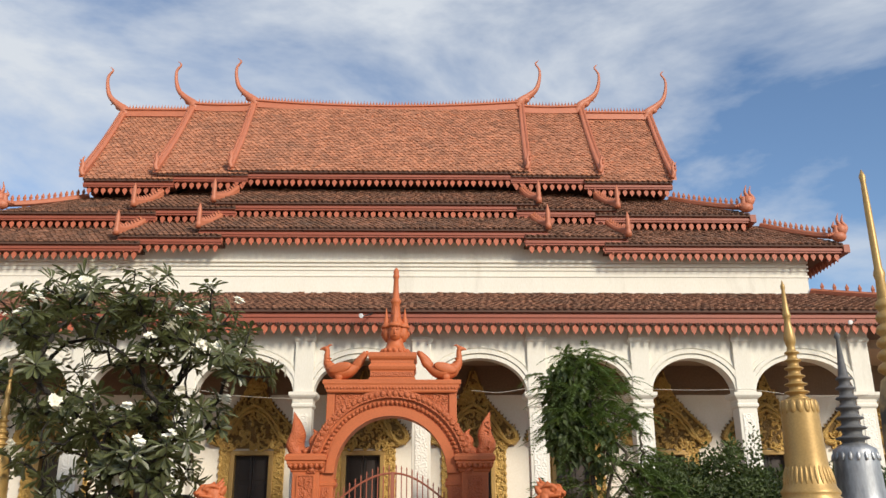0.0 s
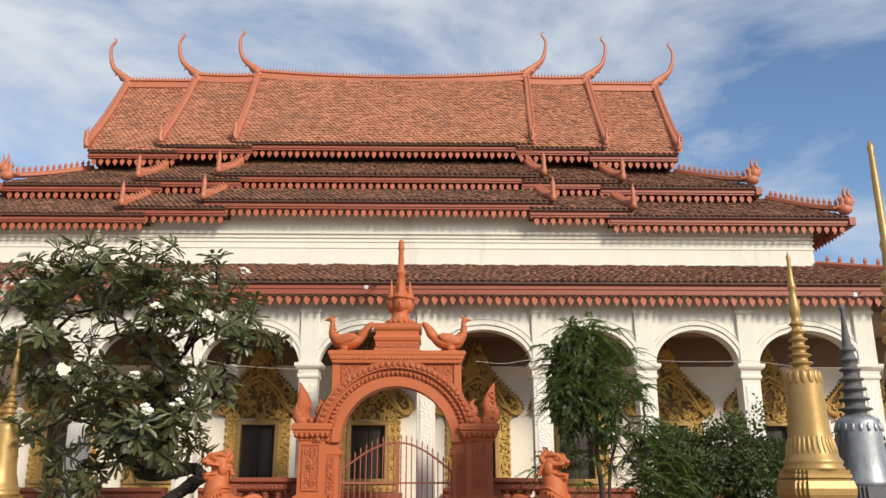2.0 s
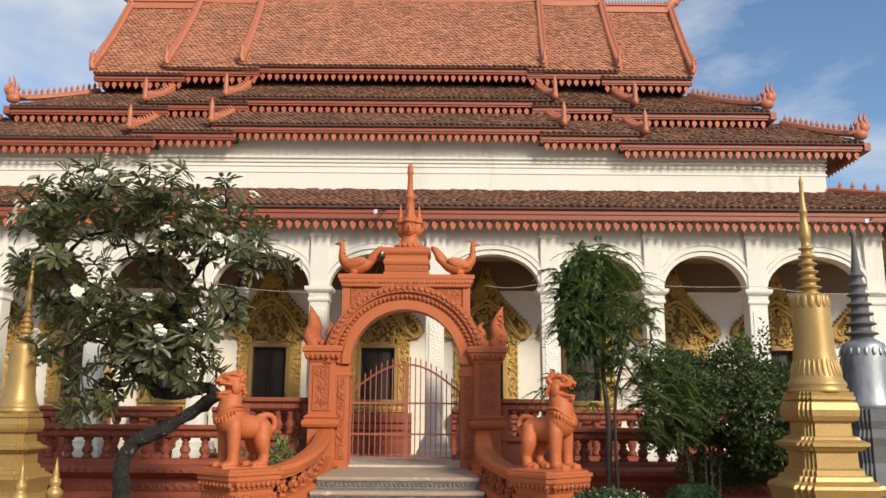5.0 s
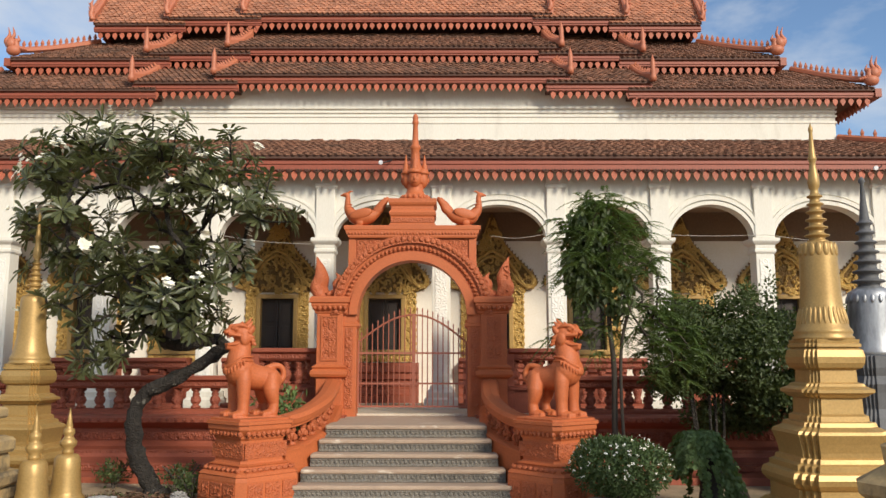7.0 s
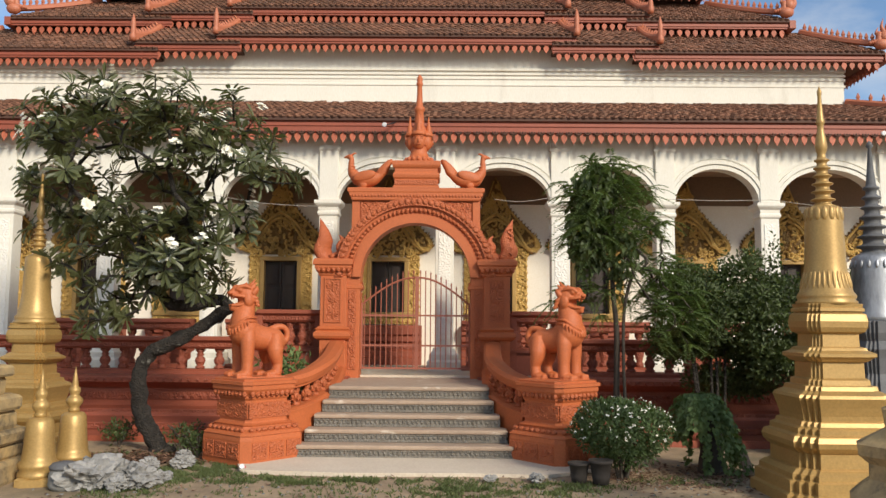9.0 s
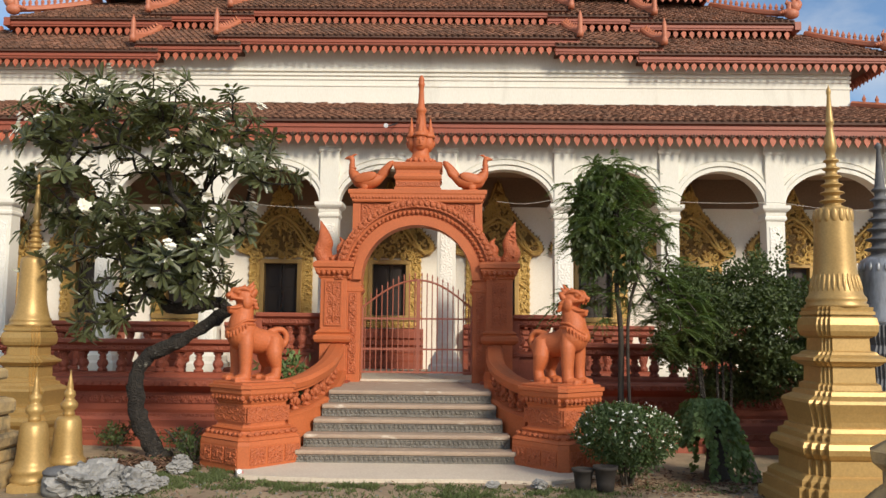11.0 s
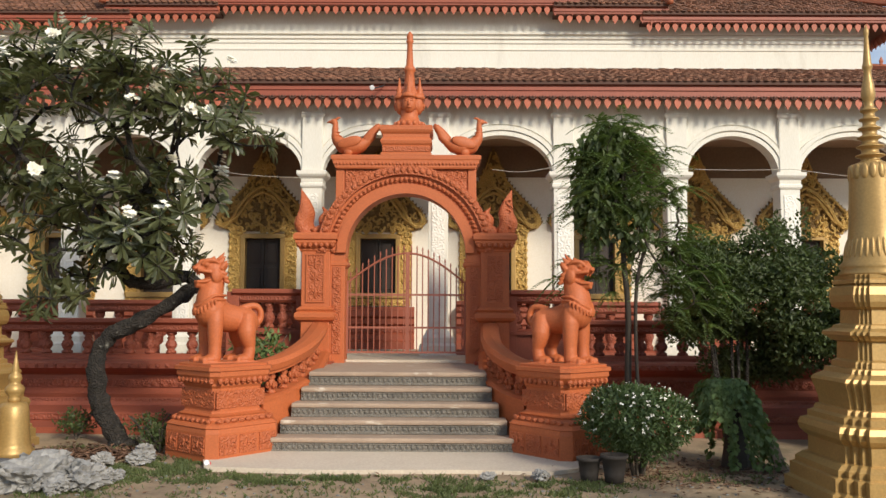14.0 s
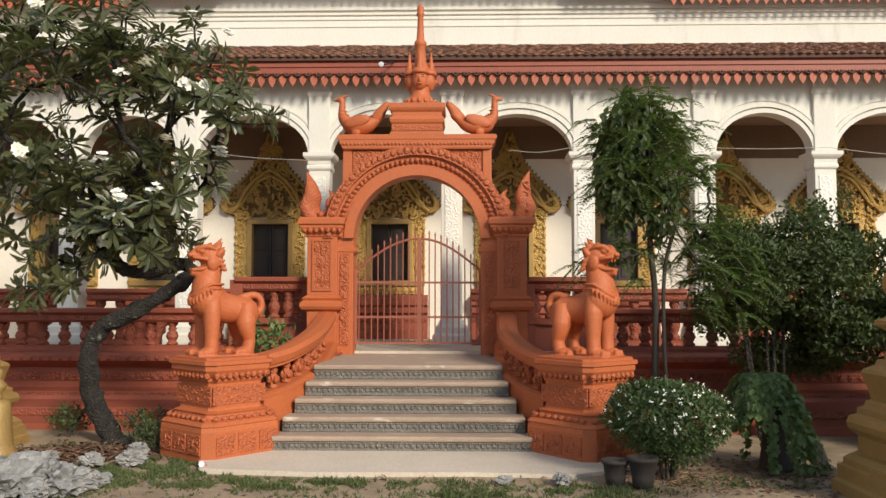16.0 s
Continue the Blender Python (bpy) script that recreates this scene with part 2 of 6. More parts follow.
def part(name, bm, mat, parent=None, label="", smooth=False, at=None):
    """Links a bmesh as one mesh object, under parent if given."""
    ob = new(name, mesh_of(name, bm, mat, smooth) if isinstance(bm, bmesh.types.BMesh) else bm)
    if parent:
        ob.parent = parent
    if at is not None:
        ob.matrix_basis = at
    if label:
        ob["label"] = label
    return ob


def thing(name, label, category, at=None, group="", kind=""):
    e = new(name)
    e.empty_display_size = 0.1
    if at is not None:
        e.matrix_basis = at
    return tagged(e, label, category, group, kind)


def box(bm, x0, x1, y0, y1, z0, z1, bevel=0.0, m=None):
    r = bmesh.ops.create_cube(bm, size=1.0, matrix=Matrix.Translation(((x0 + x1) / 2, (y0 + y1) / 2, (z0 + z1) / 2)) @ Matrix.Diagonal((x1 - x0, y1 - y0, z1 - z0, 1)))
    vs = r["verts"]
    if bevel:
        es = list({e for v in vs for e in v.link_edges})
        g = bmesh.ops.bevel(bm, geom=es, offset=bevel, segments=2, affect="EDGES", profile=0.6)
        vs = list({v for f in g["faces"] for v in f.verts} | {v for v in vs if v.is_valid})
    if m is not None:
        bmesh.ops.transform(bm, matrix=m, verts=[v for v in vs if v.is_valid])
    return bm


def nb():
    return bmesh.new()


def ring_loft(bm, rings, close=True, cap=True):
    """Joins rings of points (each a closed polygon of equal length) into a skin."""
    vr = [[bm.verts.new(p) for p in ring] for ring in rings]
    n = len(vr[0])
    for a, b in zip(vr, vr[1:]):
        for i in range(n):
            j = (i + 1) % n
            bm.faces.new((a[i], a[j], b[j], b[i]))
    if cap:
        bm.faces.new(list(reversed(vr[0])))
        bm.faces.new(vr[-1])
    return bm


def lathe(bm, profile, seg=24, m=None):
    """profile: (radius, z) from the bottom up."""
    rings = [[Vector((max(r, 0.001) * math.cos(2 * math.pi * i / seg), max(r, 0.001) * math.sin(2 * math.pi * i / seg), z)) for i in range(seg)] for r, z in profile]
    if m is not None:
        rings = [[m @ p for p in ring] for ring in rings]
    return ring_loft(bm, rings)


def plan_loft(bm, outline, profile, m=None):
    """A moulded base: outline is a unit polygon, profile (scale, z) from the bottom up."""
    rings = [[Vector((x * s, y * s, z)) for x, y in outline] for s, z in profile]
    if m is not None:
        rings = [[m @ p for p in ring] for ring in rings]
    return ring_loft(bm, rings)


def run_profile(bm, profile, x0, x1, flip=False):
    """A moulding along x: profile of (y, z), a closed polygon seen from +x."""
    a = [bm.verts.new((x0, y, z)) for y, z in profile]
    b = [bm.verts.new((x1, y, z)) for y, z in profile]
    n = len(a)
    for i in range(n):
        j = (i + 1) % n
        bm.faces.new((a[i], a[j], b[j], b[i]))
    bm.faces.new(list(reversed(a)))
    bm.faces.new(b)
    bmesh.ops.recalc_face_normals(bm, faces=bm.faces[:])
    return bm


def slab(bm, outline, y0, y1, m=None):
    """An outline in x, z given depth from y0 to y1."""
    a = [Vector((x, y0, z)) for x, z in outline]
    b = [Vector((x, y1, z)) for x, z in outline]
    if m is not None:
        a, b = [m @ p for p in a], [m @ p for p in b]
    va, vb = [bm.verts.new(p) for p in a], [bm.verts.new(p) for p in b]
    n = len(va)
    faces = [bm.faces.new(va), bm.faces.new(list(reversed(vb)))]
    for i in range(n):
        j = (i + 1) % n
        faces.append(bm.faces.new((va[j], va[i], vb[i], vb[j])))
    bmesh.ops.recalc_face_normals(bm, faces=faces)
    return bm


def tube(bm, points, radii, seg=8, flat=1.0):
    """A tapered limb along points."""
    pts = [Vector(p) for p in points]
    rings = []
    side = None
    for i, p in enumerate(pts):
        d = (pts[min(i + 1, len(pts) - 1)] - pts[max(i - 1, 0)]).normalized()
        if side is None:
            side = d.orthogonal().normalized()
        side = (side - d * side.dot(d)).normalized()
        up = d.cross(side)
        rings.append([p + (side * math.cos(2 * math.pi * k / seg) + up * math.sin(2 * math.pi * k / seg) * flat) * radii[i] for k in range(seg)])
    return ring_loft(bm, rings)


def ball(bm, c, r, m=None, u=12, v=8):
    rx, ry, rz = r if isinstance(r, tuple) else (r, r, r)
    put = (lambda p: m @ p) if m is not None else (lambda p: p)
    low, top = bm.verts.new(put(Vector((c[0], c[1], c[2] - rz)))), bm.verts.new(put(Vector((c[0], c[1], c[2] + rz))))
    rows = []
    for j in range(1, v):
        b = math.pi * (j / v - 0.5)
        rows.append([bm.verts.new(put(Vector((c[0] + rx * math.cos(b) * math.cos(2 * math.pi * i / u), c[1] + ry * math.cos(b) * math.sin(2 * math.pi * i / u), c[2] + rz * math.sin(b))))) for i in range(u)])
    for i in range(u):
        k = (i + 1) % u
        bm.faces.new((low, rows[0][k], rows[0][i]))
        bm.faces.new((top, rows[-1][i], rows[-1][k]))
        for a, b in zip(rows, rows[1:]):
            bm.faces.new((a[i], a[k], b[k], b[i]))
    return bm


def smooth_curve(points, n):
    """Points on a soft curve through the given ones (Catmull-Rom)."""
    pts = [Vector(p) for p in points]
    pts = [pts[0] * 2 - pts[1]] + pts + [pts[-1] * 2 - pts[-2]]
    out = []
    for i in range(1, len(pts) - 2):
        p0, p1, p2, p3 = pts[i - 1:i + 3]
        for k in range(n):
            t = k / n
            out.append(0.5 * (2 * p1 + (p2 - p0) * t + (2 * p0 - 5 * p1 + 4 * p2 - p3) * t * t + (3 * p1 - p0 - 3 * p2 + p3) * t ** 3))
    out.append(pts[-2])
    return out


def tapered(points, radii, n):
    c = smooth_curve(points, n)
    rr = []
    for i in range(len(c)):
        s = i / n
        k = min(int(s), len(radii) - 2)
        rr.append(radii[k] + (radii[k + 1] - radii[k]) * (s - k))
    return c, rr


# ---------------- ground ----------------
def ground_height(x, y):
    return 0.02 * math.sin(x * 0.9 + 0.4) * math.cos(y * 0.7) - 0.03


def build_ground():
    bm = nb()
    xs = [-400, -120, -40, -20] + [-12 + 0.5 * i for i in range(49)] + [20, 40, 120, 400]
    ys = [-300, -90, -30, -16] + [-12 + 0.5 * i for i in range(29)] + [8, 20, 60, 200, 600]
    grid = [[bm.verts.new((x, y, ground_height(x, y) if abs(x) < 13 and -13 < y < 3 else -0.03)) for x in xs] for y in ys]
    for r0, r1 in zip(grid, grid[1:]):
        for i in range(len(xs) - 1):
            bm.faces.new((r0[i], r0[i + 1], r1[i + 1], r1[i]))
    tagged(part("ground", bm, GROUND, smooth=True), "sandy trodden earth yard with worn patches", "ground", kind="structure")


build_ground()

TX = -1.05            # axis of the temple
COLS = [-14.4, -12.24, -10.09, -7.94, -6.07, -4.19, -2.09, 0.01, 2.09, 3.97, 5.84, 7.99, 10.14, 12.3]
CY = 3.6              # line of the arcade columns
WY = 5.5              # window wall
FLOOR = 0.85

# terrace floor and its moulded retaining walls
bm = box(nb(), -15, 13, 2.0, 16.5, 0.0, FLOOR)
tagged(part("terrace_floor", bm, CONCRETE), "pale concrete terrace floor round the temple", "floor", kind="structure")


bm = nb()
ball(bm, (0, 0, 0), (0.03, 0.022, 0.035), u=8, v=6)
for k in range(6):
    ball(bm, (0.036 * math.cos(k * 1.047), 0.004, 0.036 * math.sin(k * 1.047)), (0.018, 0.014, 0.018), u=6, v=4)
wall_knob_me = mesh_of("rosette", bm, RAIL_CARVED, True)


def retaining_wall(x0, x1):
    wall = thing("terrace_wall", "dark red moulded terrace wall with carved bands", "wall", kind="structure")
    p = [(2.02, -0.1), (0.55, -0.1), (0.55, 0.06), (0.9, 0.1), (0.95, 0.2), (1.45, 0.24), (1.5, 0.34), (1.62, 0.38), (1.68, 0.46), (1.68, 0.60),
         (1.68, 0.64), (1.60, 0.69), (1.50, 0.73), (1.44, 0.75), (1.44, 0.82), (1.50, 0.845), (2.02, 0.845)]
    part("wall_body", run_profile(nb(), p, x0, x1), RAIL_RED, wall)
    part("carved_band", box(nb(), x0, x1, 1.655, 1.70, 0.475, 0.585), RAIL_CARVED, wall, "band of carved foliage")
    part("carved_band", box(nb(), x0, x1, 1.475, 1.52, 0.255, 0.33), RAIL_CARVED, wall, "band of carved foliage")
    for i in range(int(min(x1 - x0, 7.0) / 0.13)):
        x = (x1 - 0.08 - 0.13 * i) if x0 < -5 else (x0 + 0.08 + 0.13 * i)
        part("rosette", wall_knob_me, None, wall, at=Matrix.Translation((x, 1.652, 0.53)))
        part("rosette", wall_knob_me, None, wall, at=Matrix.Translation((x, 1.44, 0.785)) @ Matrix.Scale(0.75, 4))
    part("base_band", box(nb(), x0, x1, 0.885, 0.96, 0.115, 0.19), RAIL_CARVED, wall, "carved plinth band")
    return wall


retaining_wall(-13.0, -1.45)
retaining_wall(0.55, 11.5)


BAL_PROFILE = [(0.055, 0), (0.055, 0.03), (0.035, 0.05), (0.05, 0.08), (0.062, 0.12), (0.05, 0.165), (0.032, 0.19), (0.045, 0.21), (0.03, 0.24), (0.055, 0.27), (0.055, 0.30)]
bal_me = mesh_of("baluster", lathe(nb(), BAL_PROFILE, 10), RAIL_CARVED, True)


def balustrade(x0, x1, y, z0, h, pitch=0.305, name="balustrade", label="low dark red balustrade with turned balusters"):
    """Base rail, turned balusters and a wide moulded coping."""
    b = thing(name, label, "balustrade")
    t = 0.11
    part("base_rail", run_profile(nb(), [(y - t - 0.06, z0), (y - t - 0.06, z0 + 0.05), (y - t, z0 + 0.08), (y + t, z0 + 0.08), (y + t, z0)], x0, x1), RAIL_RED, b)
    top = z0 + h
    part("coping", run_profile(nb(), [(y - t, top - 0.2), (y - t - 0.03, top - 0.17), (y - t - 0.03, top - 0.1), (y - t - 0.09, top - 0.06), (y - t - 0.09, top - 0.015), (y - t - 0.07, top),
                                      (y + t + 0.05, top), (y + t + 0.05, top - 0.06), (y + t, top - 0.1), (y + t, top - 0.2)], x0, x1), RAIL_RED, b)
    part("carved_band", box(nb(), x0, x1, y - t - 0.038, y - t, top - 0.165, top - 0.105), RAIL_CARVED, b)
    n = int((x1 - x0) / pitch)
    sz = (h - 0.28) / 0.30
    for i in range(n):
        x = x0 + (i + 0.5) * (x1 - x0) / n
        part("baluster", bal_me, None, b, at=Matrix.Translation((x, y, z0 + 0.08)) @ Matrix.Diagonal((1.45, 1.45, sz, 1)))
    return b


balustrade(-12.4, -3.15, 2.15, FLOOR - 0.01, 0.60)
balustrade(1.95, 11.2, 2.15, FLOOR - 0.01, 0.60)


# ---------------- temple ----------------
temple = thing("temple", "long white plastered temple with stepped brown tiled roofs", "temple")


def temple_column(x):
    c = part("column", box(nb(), x - 0.165, x + 0.165, CY - 0.16, CY + 0.16, FLOOR + 0.35, 3.62, 0.012), PLASTER, temple)
    part("carved_panel", box(nb(), x - 0.105, x + 0.105, CY - 0.172, CY - 0.15, FLOOR + 0.55, 3.5), PLASTER_CARVED, c, "white panel carved with foliage")
    part("base", plan_loft(nb(), [(-1, -1), (1, -1), (1, 1), (-1, 1)], [(0.30, FLOOR), (0.30, 1.0), (0.26, 1.04), (0.26, 1.13), (0.21, 1.18), (0.19, 1.24)], Matrix.Translation((x, CY, 0))), PLASTER, c)
    part("capital", plan_loft(nb(), [(-1, -1), (1, -1), (1, 1), (-1, 1)], [(0.17, 3.60), (0.19, 3.63), (0.19, 3.67), (0.175, 3.69), (0.18, 3.75), (0.225, 3.79), (0.245, 3.82), (0.245, 3.875), (0.18, 3.88)], Matrix.Translation((x, CY, 0))), PLASTER, c)
    part("pilaster", box(nb(), x - 0.17, x + 0.17, CY - 0.19, CY + 0.1, 3.88, 4.80, 0.01), PLASTER, c)
    part("pilaster_cap", plan_loft(nb(), [(-1, -0.6), (1, -0.6), (1, 0.4), (-1, 0.4)], [(0.175, 4.78), (0.20, 4.81), (0.20, 4.85), (0.18, 4.87), (0.19, 5.12)], Matrix.Translation((x, CY - 0.09, 0))), PLASTER, c)


for cx in COLS[2:12]:
    temple_column(cx)


def arch_points(xl, xr, z, rise, n=22):
    c, r = (xl + xr) / 2, (xr - xl) / 2
    return [(c - r * math.cos(math.pi * i / n), z + rise * math.sin(math.pi * i / n)) for i in range(n + 1)]


def bay(xa, xb):
    """The white wall over one arch, with its moulded archivolt."""
    l, r, z = xa + 0.175, xb - 0.175, 3.86
    out = [(xa, 5.14), (xa, z)] + arch_points(l, r, z, 0.64) + [(xb, z), (xb, 5.14)]
    w = part("arch_wall", slab(nb(), out, CY - 0.13, CY + 0.13), PLASTER, temple)
    for i, (d, y) in enumerate(((0.06, 0.165), (0.12, 0.185), (0.2, 0.15))):
        wide = (0.075, 0.075, 0.05)[i]
        inner = arch_points(l - d + wide * 0.9, r + d - wide * 0.9, z + 0.03 * (i > 0), 0.64 + d - wide * 0.9)
        outer = arch_points(l - d, r + d, z + 0.03 * (i > 0), 0.64 + d)
        part("archivolt", slab(nb(), outer + inner[::-1], CY - y, CY - 0.125), PLASTER, w)


for xa, xb in zip(COLS[2:11], COLS[3:12]):
    bay(xa, xb)

# window wall, arcade ceiling, clerestory
WINDOWS = [-11.1, -9.1, -7.15, -5.3, -3.34, -1.15, 1.04, 3.0, 4.9, 6.95, 8.95]
edges = [-14.0] + [v for w in WINDOWS for v in (w - 0.38, w + 0.38)] + [12.0]
for i in range(0, len(edges), 2):
    part("inner_wall", box(nb(), edges[i], edges[i + 1], WY, WY + 0.3, FLOOR, 4.95), INNER, temple, "cream plaster wall behind the arcade")
for w in WINDOWS:
    part("wall_below_window", box(nb(), w - 0.38, w + 0.38, WY, WY + 0.3, FLOOR, 1.9), INNER, temple)
    part("wall_above_window", box(nb(), w - 0.38, w + 0.38, WY, WY + 0.3, 2.98, 4.95), INNER, temple)
# thin brown band stands for the shaded top of the inner wall
part("wall_shade_band", box(nb(), -14.0, 12.0, WY - 0.012, WY, 4.12, 4.72), ARCADE_SHADE, temple, "brown band for the shaded top of the inner wall")
part("arcade_ceiling", box(nb(), -14, 12, CY + 0.13, WY, 4.72, 4.9), CEILING, temple)
part("upper_wall", box(nb(), TX - 9.55, TX + 9.55, 6.0, 14.0, 4.95, 7.62), PLASTER, temple, "white upper wall with moulded bands")
for z, d, hh in ((7.08, 0.05, 0.06), (6.99, 0.035, 0.05), (6.90, 0.022, 0.05), (6.76, 0.018, 0.05)):
    part("wall_moulding", box(nb(), TX - 9.58, TX + 9.58, 6.0 - d, 6.05, z, z + hh, 0.01), PLASTER, temple)


# ---- roofs ----
def tile_field(rng, e0, e1, t0, t1, pitch=0.12, row=0.105, lift=0.022):
    """Pointed clay tiles in staggered rows between the eave line e0-e1 and the top line t0-t1."""
    e0, e1, t0, t1 = Vector(e0), Vector(e1), Vector(t0), Vector(t1)
    bm = nb()
    rows = max(2, int(((t0 + t1) / 2 - (e0 + e1) / 2).length / row))
    up = ((t0 + t1) / 2 - (e0 + e1) / 2).normalized()
    nrm = (e1 - e0).normalized().cross(up).normalized()
    if nrm.z < 0:
        nrm = -nrm
    for k in range(rows + 1):
        a, b = e0.lerp(t0, k / rows), e1.lerp(t1, k / rows)
        n = max(1, int((b - a).length / pitch))
        d = (b - a) / n
        for i in range(n):
            if k == rows and rng.random() < 0.2:
                continue
            p = a + d * (i + (0.5 if k % 2 else 0.0) * (i < n - 1)) + nrm * rng.uniform(0, 0.010)
            w = d * 0.97
            hgt = up * row * 1.25
            lo = nrm * (lift + rng.uniform(-0.006, 0.012))
            tip = up * (-0.045 + rng.uniform(-0.008, 0.008))
            v = [bm.verts.new(q) for q in (p + lo, p + w * 0.5 + tip + lo, p + w + lo, p + w + hgt, p + hgt)]
            u = [bm.verts.new(q) for q in (p, p + w * 0.5 + tip, p + w)]
            bm.faces.new(v)
            bm.faces.new((v[1], v[0], u[0], u[1]))
            bm.faces.new((v[2], v[1], u[1], u[2]))
    return bm


def deck(e0, e1, t0, t1, thick=0.06):
    bm = nb()
    dn = Vector((0, 0, -thick))
    top = [bm.verts.new(Vector(p)) for p in (e0, e1, t1, t0)]
    low = [bm.verts.new(Vector(p) + dn) for p in (e0, e1, t1, t0)]
    bm.faces.new(top)
    bm.faces.new(low[::-1])
    for i in range(4):
        j = (i + 1) % 4
        bm.faces.new((top[j], top[i], low[i], low[j]))
    bmesh.ops.recalc_face_normals(bm, faces=bm.faces[:])
    return bm


def leaf_pendant(w, h, t=0.018):
    """A hanging leaf, pointed below, with a short neck."""
    o = [(-0.12 * w, 0), (-0.12 * w, -0.14 * h), (-0.42 * w, -0.24 * h), (-0.5 * w, -0.42 * h), (-0.38 * w, -0.66 * h), (-0.14 * w, -0.84 * h), (0.0, -h)]
    o = o + [(-x, z) for x, z in o[:-1]][::-1]
    return slab(nb(), o, -t / 2, t / 2)


pend_me = mesh_of("pendant", leaf_pendant(0.112, 0.195), PENDANT)
pend_low_me = mesh_of("pendant", leaf_pendant(0.112, 0.205), PENDANT)


def pendants(parent, x0, x1, y, z, pitch, me, scale=1.0):
    n = max(1, int((x1 - x0) / pitch))
    for i in range(n):
        part("pendant", me, None, parent, at=Matrix.Translation((x0 + (i + 0.5) * (x1 - x0) / n, y, z)) @ Matrix.Rotation(random.uniform(-0.05, 0.05), 4, "Y") @ Matrix.Diagonal((scale, 1, scale * random.uniform(0.95, 1.05), 1)))


def fascia(parent, x0, x1, y, z, h=0.19):
    """The stepped red eave board, under tiles whose edge lies at y, z."""
    p = [(y + 0.07, z - 0.03), (y + 0.07, z - 0.085), (y + 0.035, z - 0.095), (y + 0.035, z - 0.15), (y + 0.055, z - 0.16), (y + 0.055, z - h), (y + 0.14, z - h), (y + 0.14, z - 0.03)]
    part("eave_board", run_profile(nb(), p, x0, x1), EAVE, parent)


def roof_section(name, half_e, half_t, eave, top, mat, rng, soffit=0.5, pitch=0.165, inner=0.0):
    """One stepped length of a tier, whole or (inner) as two ends that run under the higher length."""
    ey, ez = eave
    ty, tz = top
    spans = [(-half_e, half_e, -half_t, half_t)] if not inner else [(-half_e, -inner, -half_t, -inner), (inner, half_e, inner, half_t)]
    made = []
    for ea, eb, ta, tb in spans:
        e0, e1, t0, t1 = (TX + ea, ey, ez), (TX + eb, ey, ez), (TX + ta, ty, tz), (TX + tb, ty, tz)
        r = part(name, deck(e0, e1, t0, t1), ROOF_SHADE, temple, "stepped length of a tiled roof tier")
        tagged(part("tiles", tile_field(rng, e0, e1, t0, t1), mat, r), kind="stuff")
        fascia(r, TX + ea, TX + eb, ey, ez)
        part("soffit", box(nb(), TX + ea + 0.02, TX + eb - 0.02, ey + 0.145, ey + soffit, ez - 0.16, ez - 0.10), ROOF_SHADE, r)
        pendants(r, TX + ea + 0.05, TX + eb - 0.05, ey + 0.10, ez - 0.185, pitch, pend_me)
        made.append(r)
    return made


rng = random.Random(4)


def barge(parent, eave, top, side, teeth=True, width=0.13):
    """A raised edge board from the eave corner to the top, with a row of small teeth."""
    a, b = Vector(eave), Vector(top)
    n = 14
    pts = []
    for i in range(n + 1):
        s = i / n
        p = a.lerp(b, s)
        p.z -= 0.10 * math.sin(math.pi * s)
        p.x += side * 0.06 * (s - 0.5) ** 2
        pts.append(p)
    bm = nb()
    rings = [[p + Vector((dx, 0, dz)) for dx, dz in ((-width / 2, -0.05), (width / 2, -0.05), (width / 2, 0.10), (width / 4, 0.14), (-width / 4, 0.14), (-width / 2, 0.10))] for p in pts]
    ring_loft(bm, rings)
    bmesh.ops.recalc_face_normals(bm, faces=bm.faces[:])
    e = part("barge_board", bm, ROOFTRIM, parent)
    if teeth:
        bm = nb()
        L = (b - a).length
        k = int(L / 0.10)
        for i in range(1, k):
            s = i / k
            p = a.lerp(b, s) + Vector((side * width * 0.4, 0, 0.12 - 0.10 * math.sin(math.pi * s)))
            lathe(bm, [(0.04, 0), (0.03, 0.05), (0.001, 0.11)], 4, Matrix.Translation(p) @ Matrix.Rotation(side * 0.5, 4, "Y"))
        tagged(part("barge_teeth", bm, ROOFTRIM, parent), kind="stuff")
    return e


def flame_finial(parent, at, side, h=0.55, name="flame_finial", lean=0.12):
    """A curled flame at an eave corner."""
    bm = nb()
    c, r = tapered([(0, 0, -0.05), (side * 0.05, 0, 0.08), (side * 0.03, 0, h * 0.45), (side * (0.03 + lean), 0, h * 0.75), (side * lean * 0.6, 0, h)], [0.06, 0.07, 0.05, 0.035, 0.006], 5)
    tube(bm, c, r, 8, 0.7)
    for k in range(3):
        z = h * (0.2 + 0.2 * k)
        lathe(bm, [(0.035, 0), (0.025, 0.06), (0.001, 0.13)], 5, Matrix.Translation((side * 0.06, 0, z)) @ Matrix.Rotation(side * 0.6, 4, "Y"))
    return part(name, bm, ROOFTRIM, parent, smooth=True, at=Matrix.Translation(at))


def spear_finial(parent, at, h=0.5):
    """An upright spear on the corner of an eave."""
    bm = lathe(nb(), [(0.07, -0.08), (0.075, 0.02), (0.05, 0.07), (0.065, 0.12), (0.05, 0.2), (0.055, h * 0.6), (0.035, h * 0.8), (0.003, h)], 7)
    return part("spear_finial", bm, ROOFTRIM, parent, smooth=True, at=Matrix.Translation(at))


